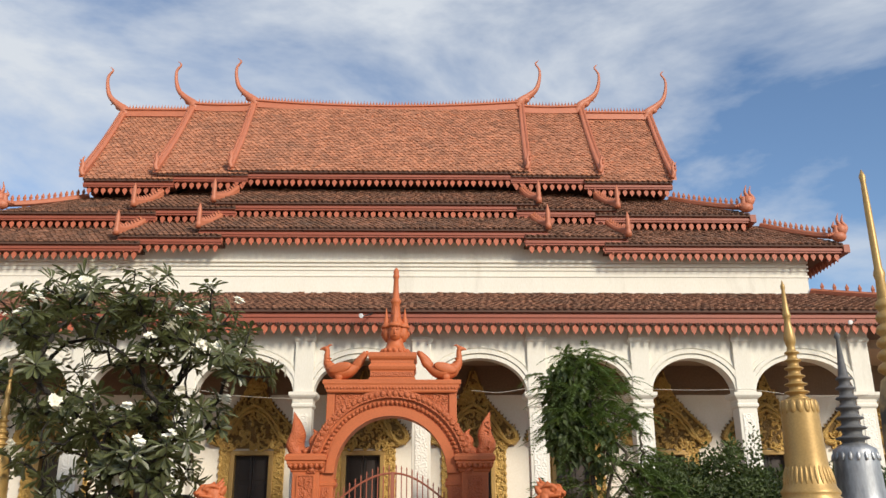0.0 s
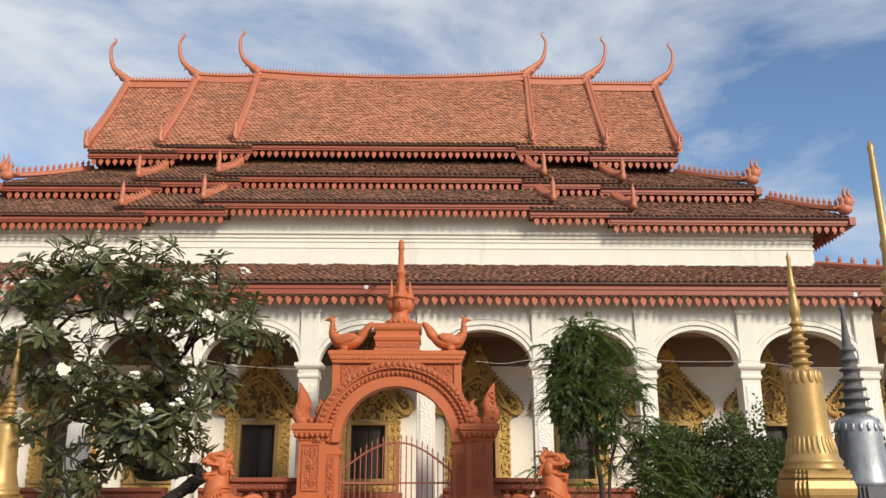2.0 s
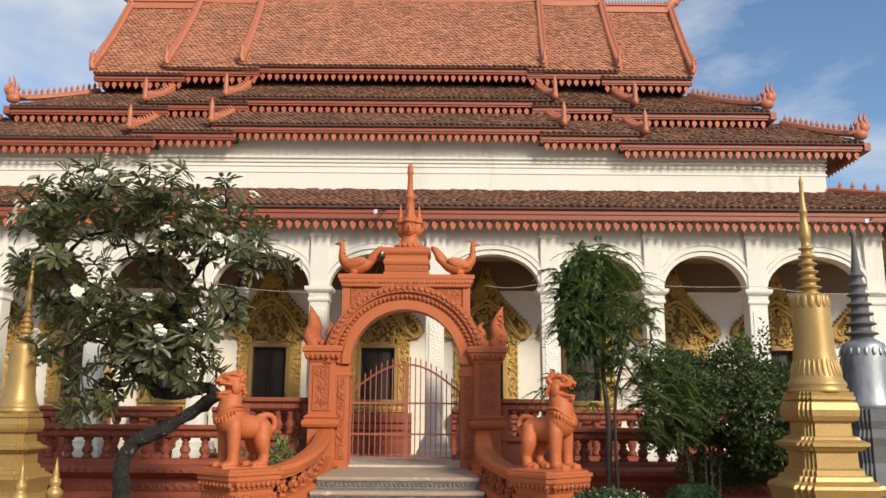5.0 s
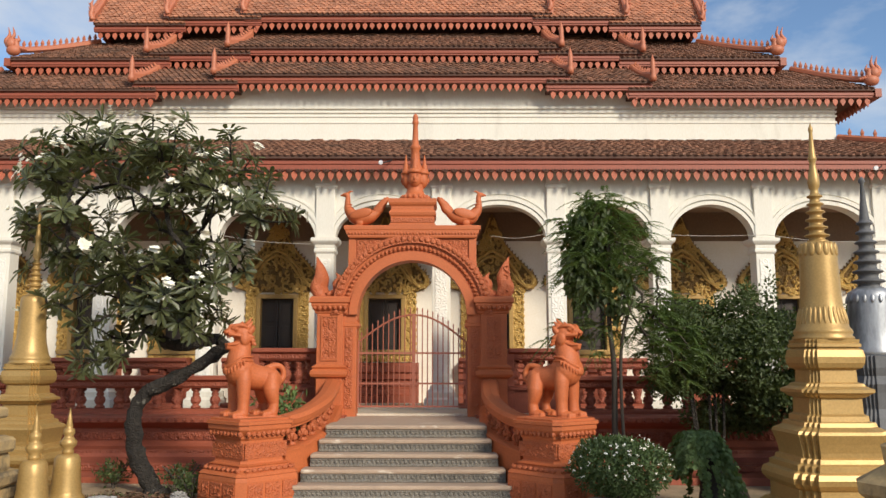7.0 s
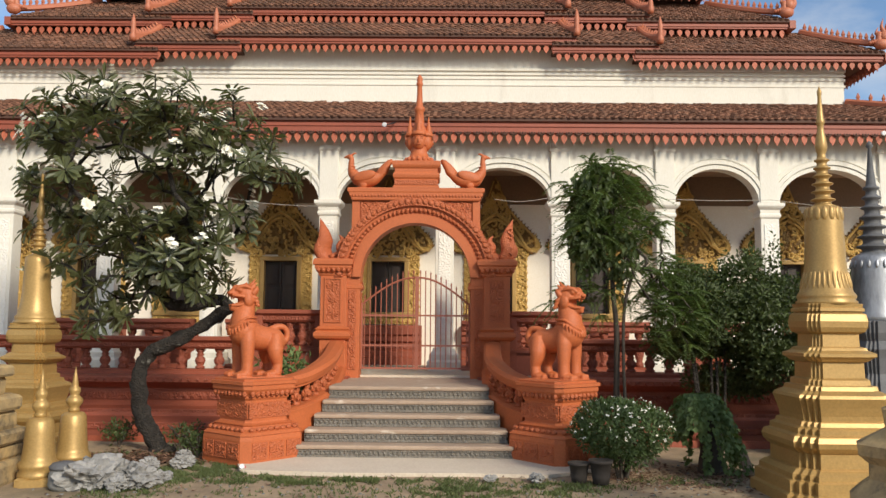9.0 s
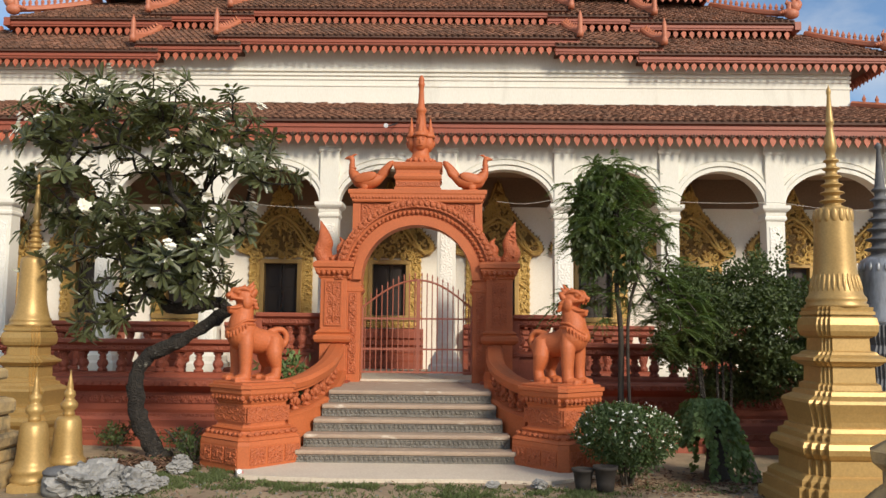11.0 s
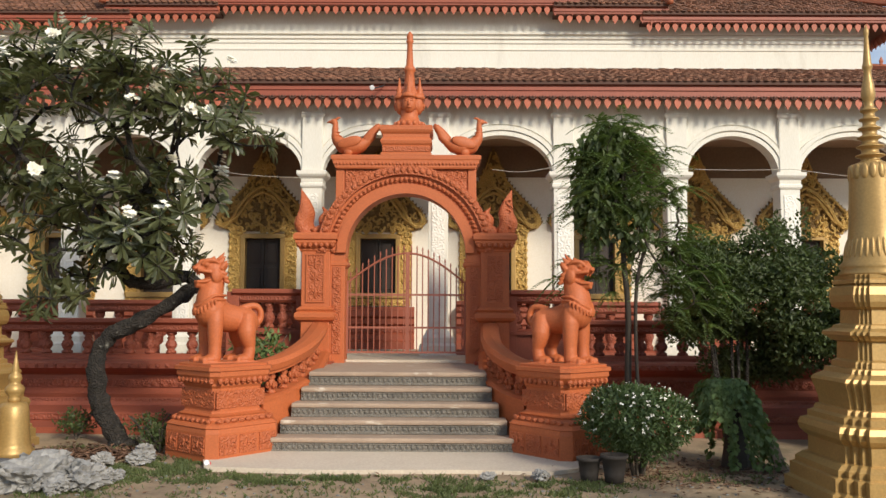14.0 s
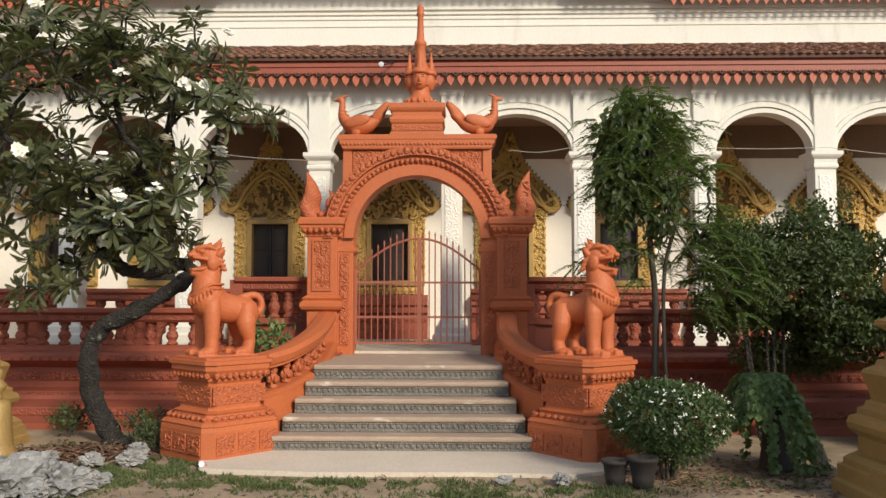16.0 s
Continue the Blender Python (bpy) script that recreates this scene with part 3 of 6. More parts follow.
def chofa(parent, at, side, h=1.3, out=0.55):
    """The tall horn at a ridge end."""
    bm = nb()
    c, r = tapered([(-side * 0.10, 0, -0.22), (side * 0.0, 0, 0.02), (side * out * 0.42, 0, h * 0.17), (side * out * 0.80, 0, h * 0.34), (side * out * 0.98, 0, h * 0.58), (side * out * 1.0, 0, h * 0.80), (side * out * 0.82, 0, h * 0.95), (side * out * 0.98, 0, h * 1.03)],
                   [0.13, 0.16, 0.11, 0.075, 0.054, 0.042, 0.030, 0.006], 6)
    tube(bm, c, r, 10, 0.75)
    lathe(bm, [(0.05, 0), (0.035, 0.08), (0.001, 0.2)], 6, Matrix.Translation((side * out * 0.52, 0, h * 0.24)) @ Matrix.Rotation(side * 2.5, 4, "Y"))
    ball(bm, (side * out * 0.26, 0, h * 0.09), (0.13, 0.10, 0.11))
    return part("ridge_horn", bm, ROOFTRIM, parent, "curved terracotta horn finial", smooth=True, at=Matrix.Translation(at))


def ridge(parent, x0, x1, y, z, sag):
    bm = nb()
    n = 24
    mid = (x0 + x1) / 2
    f = lambda x: z - sag * (1 - ((x - mid) / ((x1 - x0) / 2)) ** 2)
    rings = [[Vector((x0 + (x1 - x0) * i / n, y + dy, f(x0 + (x1 - x0) * i / n) + dz)) for dy, dz in ((-0.12, -0.12), (-0.10, 0.06), (-0.14, 0.08), (-0.12, 0.13), (-0.05, 0.16), (0.12, 0.16), (0.12, -0.12))] for i in range(n + 1)]
    ring_loft(bm, rings)
    bmesh.ops.recalc_face_normals(bm, faces=bm.faces[:])
    part("ridge_cap", bm, ROOFTRIM, parent)
    bm = nb()
    k = int((x1 - x0) / 0.09)
    for i in range(1, k):
        x = x0 + (x1 - x0) * i / k
        lathe(bm, [(0.03, 0), (0.028, 0.05), (0.012, 0.08), (0.001, 0.15)], 4, Matrix.Translation((x, y - 0.03, f(x) + 0.15)))
    tagged(part("ridge_crest", bm, ROOFTRIM, parent), kind="stuff")


# main roof: three stepped lengths
MAIN = [(3.57, 3.82, 9.72, 13.02, 0.16), (5.35, 5.55, 9.64, 12.90, 0.03), (7.10, 7.50, 9.50, 12.70, 0.0)]
prev = 0.0
for k, (he, ht, ez, rz, sag) in enumerate(MAIN):
    r = roof_section("main_roof", he, ht, (7.0 + 0.02 * k, ez), (9.95, rz - 0.05), TILE_MAIN, rng, inner=max(0, prev - 0.4), soffit=1.2)
    ends, r = {-1: r[0], 1: r[-1]}, r[0]
    part("rear_slope", deck((TX - ht, 10.0, rz - 0.05), (TX + ht, 10.0, rz - 0.05), (TX - he, 13.0, ez), (TX + he, 13.0, ez)), TILE_MAIN, r)
    for s in (-1, 1):
        r = ends[s]
        barge(r, (TX + s * he, 6.98, ez + 0.05), (TX + s * ht, 9.95, rz + 0.02), s)
        flame_finial(r, (TX + s * (he - 0.02), 6.98, ez + 0.10), s, 0.46, lean=0.03)
        chofa(r, (TX + s * ht, 9.95, rz + 0.12), s, 1.38, 0.60)
        part("gable", slab(nb(), [(7.3, ez - 0.3), (12.7, ez - 0.3), (10, rz - 0.15)], -0.03, 0.03, Matrix.Translation((TX + s * (he - 0.15), 0, 0)) @ Matrix.Rotation(math.pi / 2, 4, "Z")), RAIL_RED, r)
    if k == 0:
        ridge(r, TX - ht + 0.05, TX + ht - 0.05, 9.95, rz + 0.02, sag)
    else:
        for s in (-1, 1):
            a, b = sorted((TX + s * (MAIN[k - 1][1] - 0.1), TX + s * (ht - 0.05)))
            ridge(ends[s], a, b, 9.95, rz + 0.02, sag)
    prev = he
# wall coloured dark for the deep shade in the gap between tiers
part("attic_wall", box(nb(), TX - 6.6, TX + 6.6, 7.75, 12.25, 8.6, 9.5), ROOF_SHADE, temple, "dark wall between the roof tiers, coloured as deep shade")


def hip_ridge(parent, corner, top, side, n):
    a, b = Vector(corner), Vector(top)
    bm = nb()
    pts = [a.lerp(b, i / 10) + Vector((0, 0, 0.05 + 0.12 * (1 - i / 10) ** 3)) for i in range(11)]
    tube(bm, pts, [0.07] * 11, 6)
    part("hip_ridge", bm, ROOFTRIM, parent)
    bm = nb()
    for i in range(1, n):
        p = a.lerp(b, i / n)
        lathe(bm, [(0.04, 0), (0.03, 0.03), (0.045, 0.07), (0.03, 0.11), (0.001, 0.17)], 5, Matrix.Translation(p + Vector((0, 0, 0.11 + 0.12 * (1 - i / n) ** 3))))
    tagged(part("hip_crest", bm, ROOFTRIM, parent), kind="stuff")
    bm = nb()
    p = a + Vector((-side * 0.06, 0, 0.10))
    ball(bm, p + Vector((0, 0, 0.06)), (0.16, 0.12, 0.12))
    ball(bm, p + Vector((side * 0.06, -0.02, 0.22)), (0.11, 0.09, 0.13))
    for d, h in ((-0.10, 0.42), (0.02, 0.62), (0.12, 0.60)):
        c, r = tapered([p + Vector((side * d * 0.6, 0, 0.12)), p + Vector((side * (d + 0.05), 0, 0.28)), p + Vector((side * (d - 0.01), 0, 0.42 * h / 0.6)), p + Vector((side * (d + 0.03), 0, h))], [0.07, 0.062, 0.034, 0.005], 5)
        tube(bm, c, r, 7)
    for k in range(4):
        ball(bm, p + Vector((-side * (0.10 + 0.05 * k), 0, 0.13 - 0.015 * k)), (0.035, 0.05, 0.06 - 0.008 * k), u=8, v=6)
    part("corner_finial", bm, ROOFTRIM, parent, "curled flame corner finial", smooth=True)


# lower tiers 2 and 3, each in three stepped lengths, the outermost hipped
TIERS = {
    "second_tier": dict(y=6.2, z=8.60, top=(7.6, 9.45), lens=(3.70, 5.50, 8.55), drop=(0, 0.12, 0.24)),
    "third_tier": dict(y=5.5, z=7.72, top=(6.75, 8.52), lens=(3.78, 5.52, 10.22), drop=(0, 0.16, 0.31)),
}
for name, d in TIERS.items():
    prev = 0.0
    for k in range(3):
        he = d["lens"][k]
        ez = d["z"] - d["drop"][k]
        ty, tz = d["top"]
        tz -= d["drop"][k]
        ht = he - (ty - d["y"]) * 1.0 if k == 2 else he
        r = roof_section(name, he, ht, (d["y"] + 0.03 * k, ez), (ty, tz), TILE_OLD, rng, inner=max(0, prev - 0.5), soffit=0.55)
        ends = {-1: r[0], 1: r[-1]}
        for s in (-1, 1):
            r = ends[s]
            cx = TX + s * he
            if k < 2:
                a, b = Vector((cx, d["y"] - 0.02, ez + 0.04)), Vector((cx - s * 0.3, d["y"] + 0.95, ez + 0.65))
                barge(r, a, b, s, width=0.1)
                spear_finial(r, (cx, d["y"] - 0.02, ez + 0.06), 0.50)
            else:
                hip_ridge(r, (cx, d["y"] + 0.06, ez), (TX + s * ht, ty, tz), s, 15)
                depth = 20 - 2 * d["y"]
                # the end slope of the hip
                e0, e1 = (cx, d["y"] + 0.06, ez), (cx, 20 - d["y"], ez)
                t0, t1 = (TX + s * ht, ty, tz), (TX + s * ht, 20 - ty, tz)
                part("end_slope", deck(e0, e1, t0, t1), TILE_OLD, r)
                bm = run_profile(nb(), [(-0.005, -0.012), (-0.005, -0.19), (-0.14, -0.19), (-0.14, -0.012)], 0, depth)
                part("end_board", bm, EAVE, r, at=Matrix.Translation((cx, d["y"] + 0.06, ez)) @ Matrix.Rotation(math.pi / 2, 4, "Z") @ Matrix.Scale(s, 4, (0, 1, 0)))
                for i in range(12):
                    part("pendant", pend_me, None, r, at=Matrix.Translation((cx - s * 0.1, d["y"] + 0.2 + 0.165 * i, ez - 0.185)) @ Matrix.Rotation(math.pi / 2, 4, "Z"))
        prev = he
# its dark colour stands for the shade under the second tier
part("tier_wall", box(nb(), TX - 7.0, TX + 7.0, 7.0, 13.0, 7.35, 8.6), ROOF_SHADE, temple, "dark wall under the second tier, coloured as deep shade")

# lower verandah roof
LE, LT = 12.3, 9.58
r = part("verandah_roof", deck((TX - LE, 3.0, 5.30), (TX + LE, 3.0, 5.30), (TX - LT, 6.0, 6.38), (TX + LT, 6.0, 6.38)), ROOF_SHADE, temple, "weathered brown tiled verandah roof")
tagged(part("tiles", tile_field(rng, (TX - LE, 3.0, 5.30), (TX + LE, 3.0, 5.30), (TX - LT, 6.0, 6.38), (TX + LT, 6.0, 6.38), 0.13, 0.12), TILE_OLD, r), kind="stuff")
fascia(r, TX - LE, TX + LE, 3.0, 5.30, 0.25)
part("soffit", box(nb(), TX - LE + 0.1, TX + LE - 0.1, 3.15, CY - 0.13, 5.10, 5.16), ROOF_SHADE, r)
pendants(r, -10.2, 9.7, 3.10, 5.055, 0.163, pend_low_me)
for s in (-1, 1):
    hip_ridge(r, (TX + s * LE, 3.0, 5.30), (TX + s * LT, 6.0, 6.40), s, 16)
    part("end_slope", deck((TX + s * LE, 3.0, 5.30), (TX + s * LE, 17.0, 5.30), (TX + s * LT, 6.0, 6.38), (TX + s * LT, 14.0, 6.38)), TILE_OLD, r)
# dark half rings with a bead, drawn for the shaded holes between the pendants
bm = nb()
tube(bm, [(0.05 * math.cos(math.pi * k / 8), 0, 0.01 - 0.05 * math.sin(math.pi * k / 8)) for k in range(9)], [0.013] * 9, 5)
ball(bm, (0, -0.004, -0.005), (0.02, 0.014, 0.02), u=7, v=5)
ring_me = mesh_of("eave_hole_ring", bm, ROOF_SHADE, True)
for i in range(121):
    part("eave_hole_ring", ring_me, None, r, at=Matrix.Translation((-10.2 + 0.1631 * (i + 1.0), 3.06, 5.055)))
# parapets between the columns
for xa, xb in ((COLS[2], COLS[3]), (COLS[3], COLS[4]), (COLS[4], COLS[5]), (COLS[5], COLS[6]), (COLS[7], COLS[8]), (COLS[8], COLS[9]), (COLS[9], COLS[10]), (COLS[10], COLS[11])):
    balustrade(xa + 0.31, xb - 0.31, CY, FLOOR, 0.88, 0.30, "arcade_balustrade", "dark red balustrade between white arcade columns")


# ---------------- temple windows ----------------
def scroll(bm, x, z, r, turn, y, start=0.0, thick=0.018):
    """A carved spiral tendril on a vertical face."""
    pts, rad = [], []
    for i in range(15):
        s = i / 14
        a = start + turn * s * 4.6
        q = r * (1 - 0.82 * s)
        pts.append((x + q * math.cos(a), y, z + q * math.sin(a)))
        rad.append(thick * (1 - 0.45 * s))
    tube(bm, pts, rad, 5, 0.8)


def pediment_half(s):
    """Half width of the lobed flame gable at height s (0 to 1)."""
    keys = ((0.0, 0.62), (0.05, 0.84), (0.12, 0.93), (0.2, 0.88), (0.3, 0.72), (0.4, 0.56), (0.5, 0.40), (0.6, 0.27), (0.7, 0.18), (0.8, 0.12), (0.9, 0.065), (1.0, 0.012))
    for (a, p), (b, q) in zip(keys, keys[1:]):
        if s <= b:
            return p + (q - p) * (s - a) / (b - a)
    return 0.01


def build_window(x):
    """Wooden shutters in a gilded frame under a carved flame gable."""
    w = thing("window", "gilded window with dark wooden shutters and carved gable", "window", at=Matrix.Translation((x, WY, 0)), group="temple windows")
    for s in (-1, 1):
        sh = part("shutter", box(nb(), *sorted((s * 0.006, s * 0.335)), 0.10, 0.14, 1.9, 2.93), WOOD, w, "dark wooden shutter")
        for k in range(2):
            part("shutter_panel", box(nb(), *sorted((s * 0.06, s * 0.28)), 0.085, 0.102, 1.97 + k * 0.49, 2.38 + k * 0.49, 0.008), WOOD, sh)
        part("frame_jamb", box(nb(), *sorted((s * 0.335, s * 0.42)), -0.06, 0.14, 1.86, 3.0, 0.01), GOLD, w, "plain gold jamb")
        bm = box(nb(), *sorted((s * 0.42, s * 0.64)), -0.03, 0.02, 1.8, 3.08)
        for i in range(9):
            scroll(bm, s * 0.53, 1.88 + i * 0.14, 0.075, s * (1 if i % 2 else -1), -0.045, random.uniform(0, 6), 0.02)
            ball(bm, (s * 0.62, -0.035, 1.88 + i * 0.14), (0.035, 0.03, 0.05), u=7, v=5)
        part("carved_jamb", bm, GOLD_CARVED, w, "gold jamb carved with curling leaves")
    part("frame_head", box(nb(), -0.425, 0.425, -0.066, 0.145, 2.93, 3.02, 0.01), GOLD, w)
    part("frame_sill", box(nb(), -0.60, 0.60, -0.10, 0.14, 1.80, 1.90, 0.012), GOLD, w)
    bm = box(nb(), -0.62, 0.62, -0.06, 0.02, 1.66, 1.79)
    for i in range(9):
        ball(bm, (-0.55 + i * 0.1375, -0.065, 1.725), (0.05, 0.03, 0.045), u=7, v=5)
    part("carved_sill", bm, GOLD_CARVED, w, "gold carved apron")
    n = 26
    z0, hh = 3.06, 1.62
    right = [(pediment_half(i / n), z0 + hh * i / n) for i in range(n + 1)]
    bm = slab(nb(), right + [(-a, b) for a, b in right[::-1]], -0.04, 0.02)
    for i in range(3, n - 1):
        s = i / n
        for sd in (-1, 1):
            lathe(bm, [(0.032, -0.02), (0.03, 0.02), (0.001, 0.075)], 5, Matrix.Translation((sd * pediment_half(s) * 0.97, -0.02, z0 + hh * s)) @ Matrix.Rotation(sd * (0.9 - 0.6 * s), 4, "Y"))
    g = part("gable", bm, GABLE_BACK, w, "gold flame-shaped gable carved in relief")
    bm = nb()
    rr = random.Random(int(x * 10) + 50)
    for sd in (-1, 1):
        for i in range(64):
            s = rr.random() ** 1.4 * 0.8
            q = rr.uniform(0.05, 0.9) * pediment_half(s)
            scroll(bm, sd * q, z0 + hh * s, rr.uniform(0.05, 0.10), rr.choice((-1, 1)), -0.055 - rr.uniform(0, 0.02), rr.uniform(0, 6), 0.03)
        for i in range(26):
            s = rr.random() * 0.9
            q = rr.uniform(0.0, 0.85) * pediment_half(s)
            ball(bm, (sd * q, -0.05, z0 + hh * s), (0.035, 0.045, 0.05), u=7, v=5)
        # a smooth double rope that runs down to a curled serpent head
        for off, thick in ((0.0, 0.038), (0.085, 0.028)):
            rope = [(0, -0.105, z0 + 0.86 - off * 1.3), (sd * 0.22, -0.105, z0 + 0.72 - off), (sd * (0.44 - off * 0.5), -0.105, z0 + 0.48 - off), (sd * (0.58 - off * 0.6), -0.105, z0 + 0.22), (sd * 0.72, -0.105, z0 + 0.10 + off * 0.4), (sd * 0.88, -0.105, z0 + 0.16)]
            tube(bm, smooth_curve(rope, 5), [thick] * 26, 6)
        edge = [(sd * pediment_half(q / 20) * 0.96, -0.06, z0 + hh * q / 20) for q in range(1, 20)]
        tube(bm, edge, [0.036 - 0.0013 * q for q in range(19)], 6)
        c, r = tapered([(sd * 0.68, -0.06, z0 + 0.10), (sd * 0.80, -0.06, z0 + 0.14), (sd * 0.84, -0.06, z0 + 0.26), (sd * 0.78, -0.06, z0 + 0.36), (sd * 0.84, -0.06, z0 + 0.48)], [0.06, 0.055, 0.045, 0.03, 0.004], 4)
        tube(bm, c, r, 6)
    part("gable_tendrils", bm, GOLD_CARVED, g, "raised gold tendrils")
    base = part("plinth", run_profile(nb(), [(0.02, FLOOR), (-0.22, FLOOR), (-0.22, 0.98), (-0.16, 1.02), (-0.16, 1.12), (-0.10, 1.16), (-0.10, 1.28), (-0.16, 1.32), (-0.16, 1.42), (-0.22, 1.46), (-0.22, 1.58), (-0.18, 1.64), (0.02, 1.64)], -0.70, 0.70), RAIL_RED, w, "red moulded plinth below the window")
    part("carved_band", box(nb(), -0.69, 0.69, -0.115, -0.09, 1.17, 1.27), RAIL_CARVED, base)
    return w


for wx in WINDOWS:
    build_window(wx)

# a hall inside stays dark behind the shutters
part("hall_wall", box(nb(), -13.8, 11.8, 6.4, 6.6, FLOOR, 4.9), INNER, temple)


# ---------------- stairs ----------------
GX = -0.44            # axis of the gate and stairs
YS = -0.85            # foot of the stairs
stairs = thing("stairs", "five grey stone steps with worn pale treads", "stairs")
STEP_HALF = [1.36, 1.29, 1.21, 1.14, 1.09]
RISE, RUN = 0.163, 0.235
for i, hw in enumerate(STEP_HALF):
    y0, z0 = YS + RUN * i, RISE * i
    st = part("step", box(nb(), GX - hw, GX + hw, y0, 2.05 if i == 4 else y0 + 0.40, z0 - (0.05 if i == 0 else 0), z0 + RISE - 0.05), RISER, stairs, "grey carved stone riser")
    bm = box(nb(), GX - hw, GX + hw, y0 - 0.04, y0 + RUN + 0.03 if i < 4 else 2.05, z0 + RISE - 0.056, z0 + RISE, 0.022)
    for v in bm.verts:
        v.co.z += 0.006 * noise.noise((v.co.x * 3, i, 0))
    part("tread", bm, TREAD, st, "worn pale tread with rounded nosing")
    part("riser_moulding", box(nb(), GX - hw, GX + hw, y0 - 0.016, y0 + 0.02, z0 + RISE - 0.078, z0 + RISE - 0.06), RISER, st)
    part("riser_moulding", box(nb(), GX - hw, GX + hw, y0 - 0.012, y0 + 0.02, z0 + 0.006, z0 + 0.034), RISER, st)
    bm = nb()
    for k in range(int(hw * 2 / 0.06)):
        ball(bm, (GX - hw + 0.03 + k * 0.06, y0 - 0.006, z0 + 0.062), (0.022, 0.012, 0.022), u=6, v=4)
    tagged(part("riser_carving", bm, RISER, st), kind="stuff")
bm = nb()
o = [(-2.45, -1.15), (-2.25, -1.78), (-1.1, -1.92), (0.3, -1.88), (1.2, -1.95), (1.75, -1.6), (1.4, -0.6), (-2.2, -0.6)]
lo = [bm.verts.new((x, y, -0.06)) for x, y in o]
hi = [bm.verts.new((x, y, 0.012)) for x, y in o]
bm.faces.new(hi)
for i in range(len(o)):
    j = (i + 1) % len(o)
    bm.faces.new((lo[i], lo[j], hi[j], hi[i]))
bmesh.ops.recalc_face_normals(bm, faces=bm.faces[:])
tagged(part("pavement", bm, CONCRETE), "pale worn concrete apron before the steps", "pavement", kind="structure")


# ---------------- gate ----------------
gate = thing("gate", "terracotta painted carved arch gate with crowned head tower", "gate")
GY = 1.72             # front of the gate pillars
SQ = [(-1, -1), (1, -1), (1, 1), (-1, 1)]


def frame_panel(x0, x1, z0, z1, y, parent, mat=None):
    """A raised border round a carved panel."""
    bm = nb()
    t = 0.022
    for a, b, c, d in ((x0, x1, z0, z0 + t), (x0, x1, z1 - t, z1), (x0, x0 + t, z0 + t, z1 - t), (x1 - t, x1, z0 + t, z1 - t)):
        box(bm, a, b, y - 0.018, y + 0.01, c, d)
    part("panel_border", bm, TERRA, parent)
    bm = box(nb(), x0 + t, x1 - t, y - 0.004, y + 0.012, z0 + t, z1 - t)
    w, h = x1 - x0 - 2 * t, z1 - z0 - 2 * t
    n = max(2, int(h / (w * 0.75)))
    for i in range(n):
        z = z0 + t + h * (i + 0.5) / n
        for sd in (-1, 1):
            scroll(bm, (x0 + x1) / 2 + sd * w * 0.24, z, w * 0.2, sd * (1 if i % 2 else -1), y - 0.008, 0.5 + i, 0.014)
        ball(bm, ((x0 + x1) / 2, y - 0.008, z), (w * 0.1, 0.014, h / n * 0.4), u=7, v=5)
    part("carved_panel", bm, CARVED, parent, "panel carved with foliage")


cap_knob_me = mesh_of("rosette", ball(nb(), (0, 0, 0), (0.034, 0.03, 0.04), u=8, v=6), CARVED, True)
for s in (-1, 1):
    X = lambda d: GX + s * d
    px = X(1.29)
    p = part("pillar", box(nb(), px - 0.205, px + 0.205, GY, GY + 0.5, 0.70, 2.45, 0.01), TERRA, gate)
    part("pillar_foot", plan_loft(nb(), SQ, [(0.25, FLOOR - 0.25), (0.25, 0.90), (0.225, 0.95), (0.21, 1.0)], Matrix.Translation((px, GY + 0.22, 0))), TERRA, p)
    part("pillar_band", plan_loft(nb(), SQ, [(0.21, 1.40), (0.27, 1.43), (0.29, 1.47), (0.29, 1.52), (0.25, 1.55), (0.27, 1.58), (0.215, 1.62)], Matrix.Translation((px, GY + 0.22, 0))), TERRA, p)
    frame_panel(px - 0.135, px + 0.135, 1.68, 2.38, GY - 0.004, p)
    part("inner_jamb", box(nb(), *sorted((X(0.875), X(1.10))), GY + 0.06, GY + 0.44, 0.72, 2.42, 0.008), TERRA, p)
    bm = box(nb(), *sorted((X(0.93), X(1.05))), GY + 0.045, GY + 0.065, 0.95, 2.2)
    for i in range(12):
        scroll(bm, X(0.99), 1.02 + i * 0.1, 0.05, 1 if i % 2 else -1, GY + 0.04, i, 0.012)
    part("carved_strip", bm, CARVED, p)
    part("jamb_cap", plan_loft(nb(), SQ, [(0.12, 2.18), (0.15, 2.22), (0.15, 2.26), (0.13, 2.28), (0.14, 2.32)], Matrix.Translation((X(0.985), GY + 0.2, 0))), TERRA, p)
    cap = part("capital", plan_loft(nb(), SQ, [(0.21, 2.40), (0.235, 2.43), (0.235, 2.45), (0.25, 2.47), (0.29, 2.54), (0.29, 2.57), (0.315, 2.59), (0.315, 2.65), (0.29, 2.68), (0.24, 2.69)], Matrix.Translation((px + s * 0.0, GY + 0.22, 0))), TERRA, p)
    for i in range(7):
        part("rosette", cap_knob_me, None, cap, at=Matrix.Translation((px - 0.24 + i * 0.08, GY - 0.055, 2.505)))

# the arch: face slab, bands and the block above it
R0, R1, ZC = 0.875, 1.24, 2.40
N = 30


def arc(r, zs=1.0):
    return [(GX - r * math.cos(math.pi * i / N), ZC + zs * r * math.sin(math.pi * i / N)) for i in range(N + 1)]


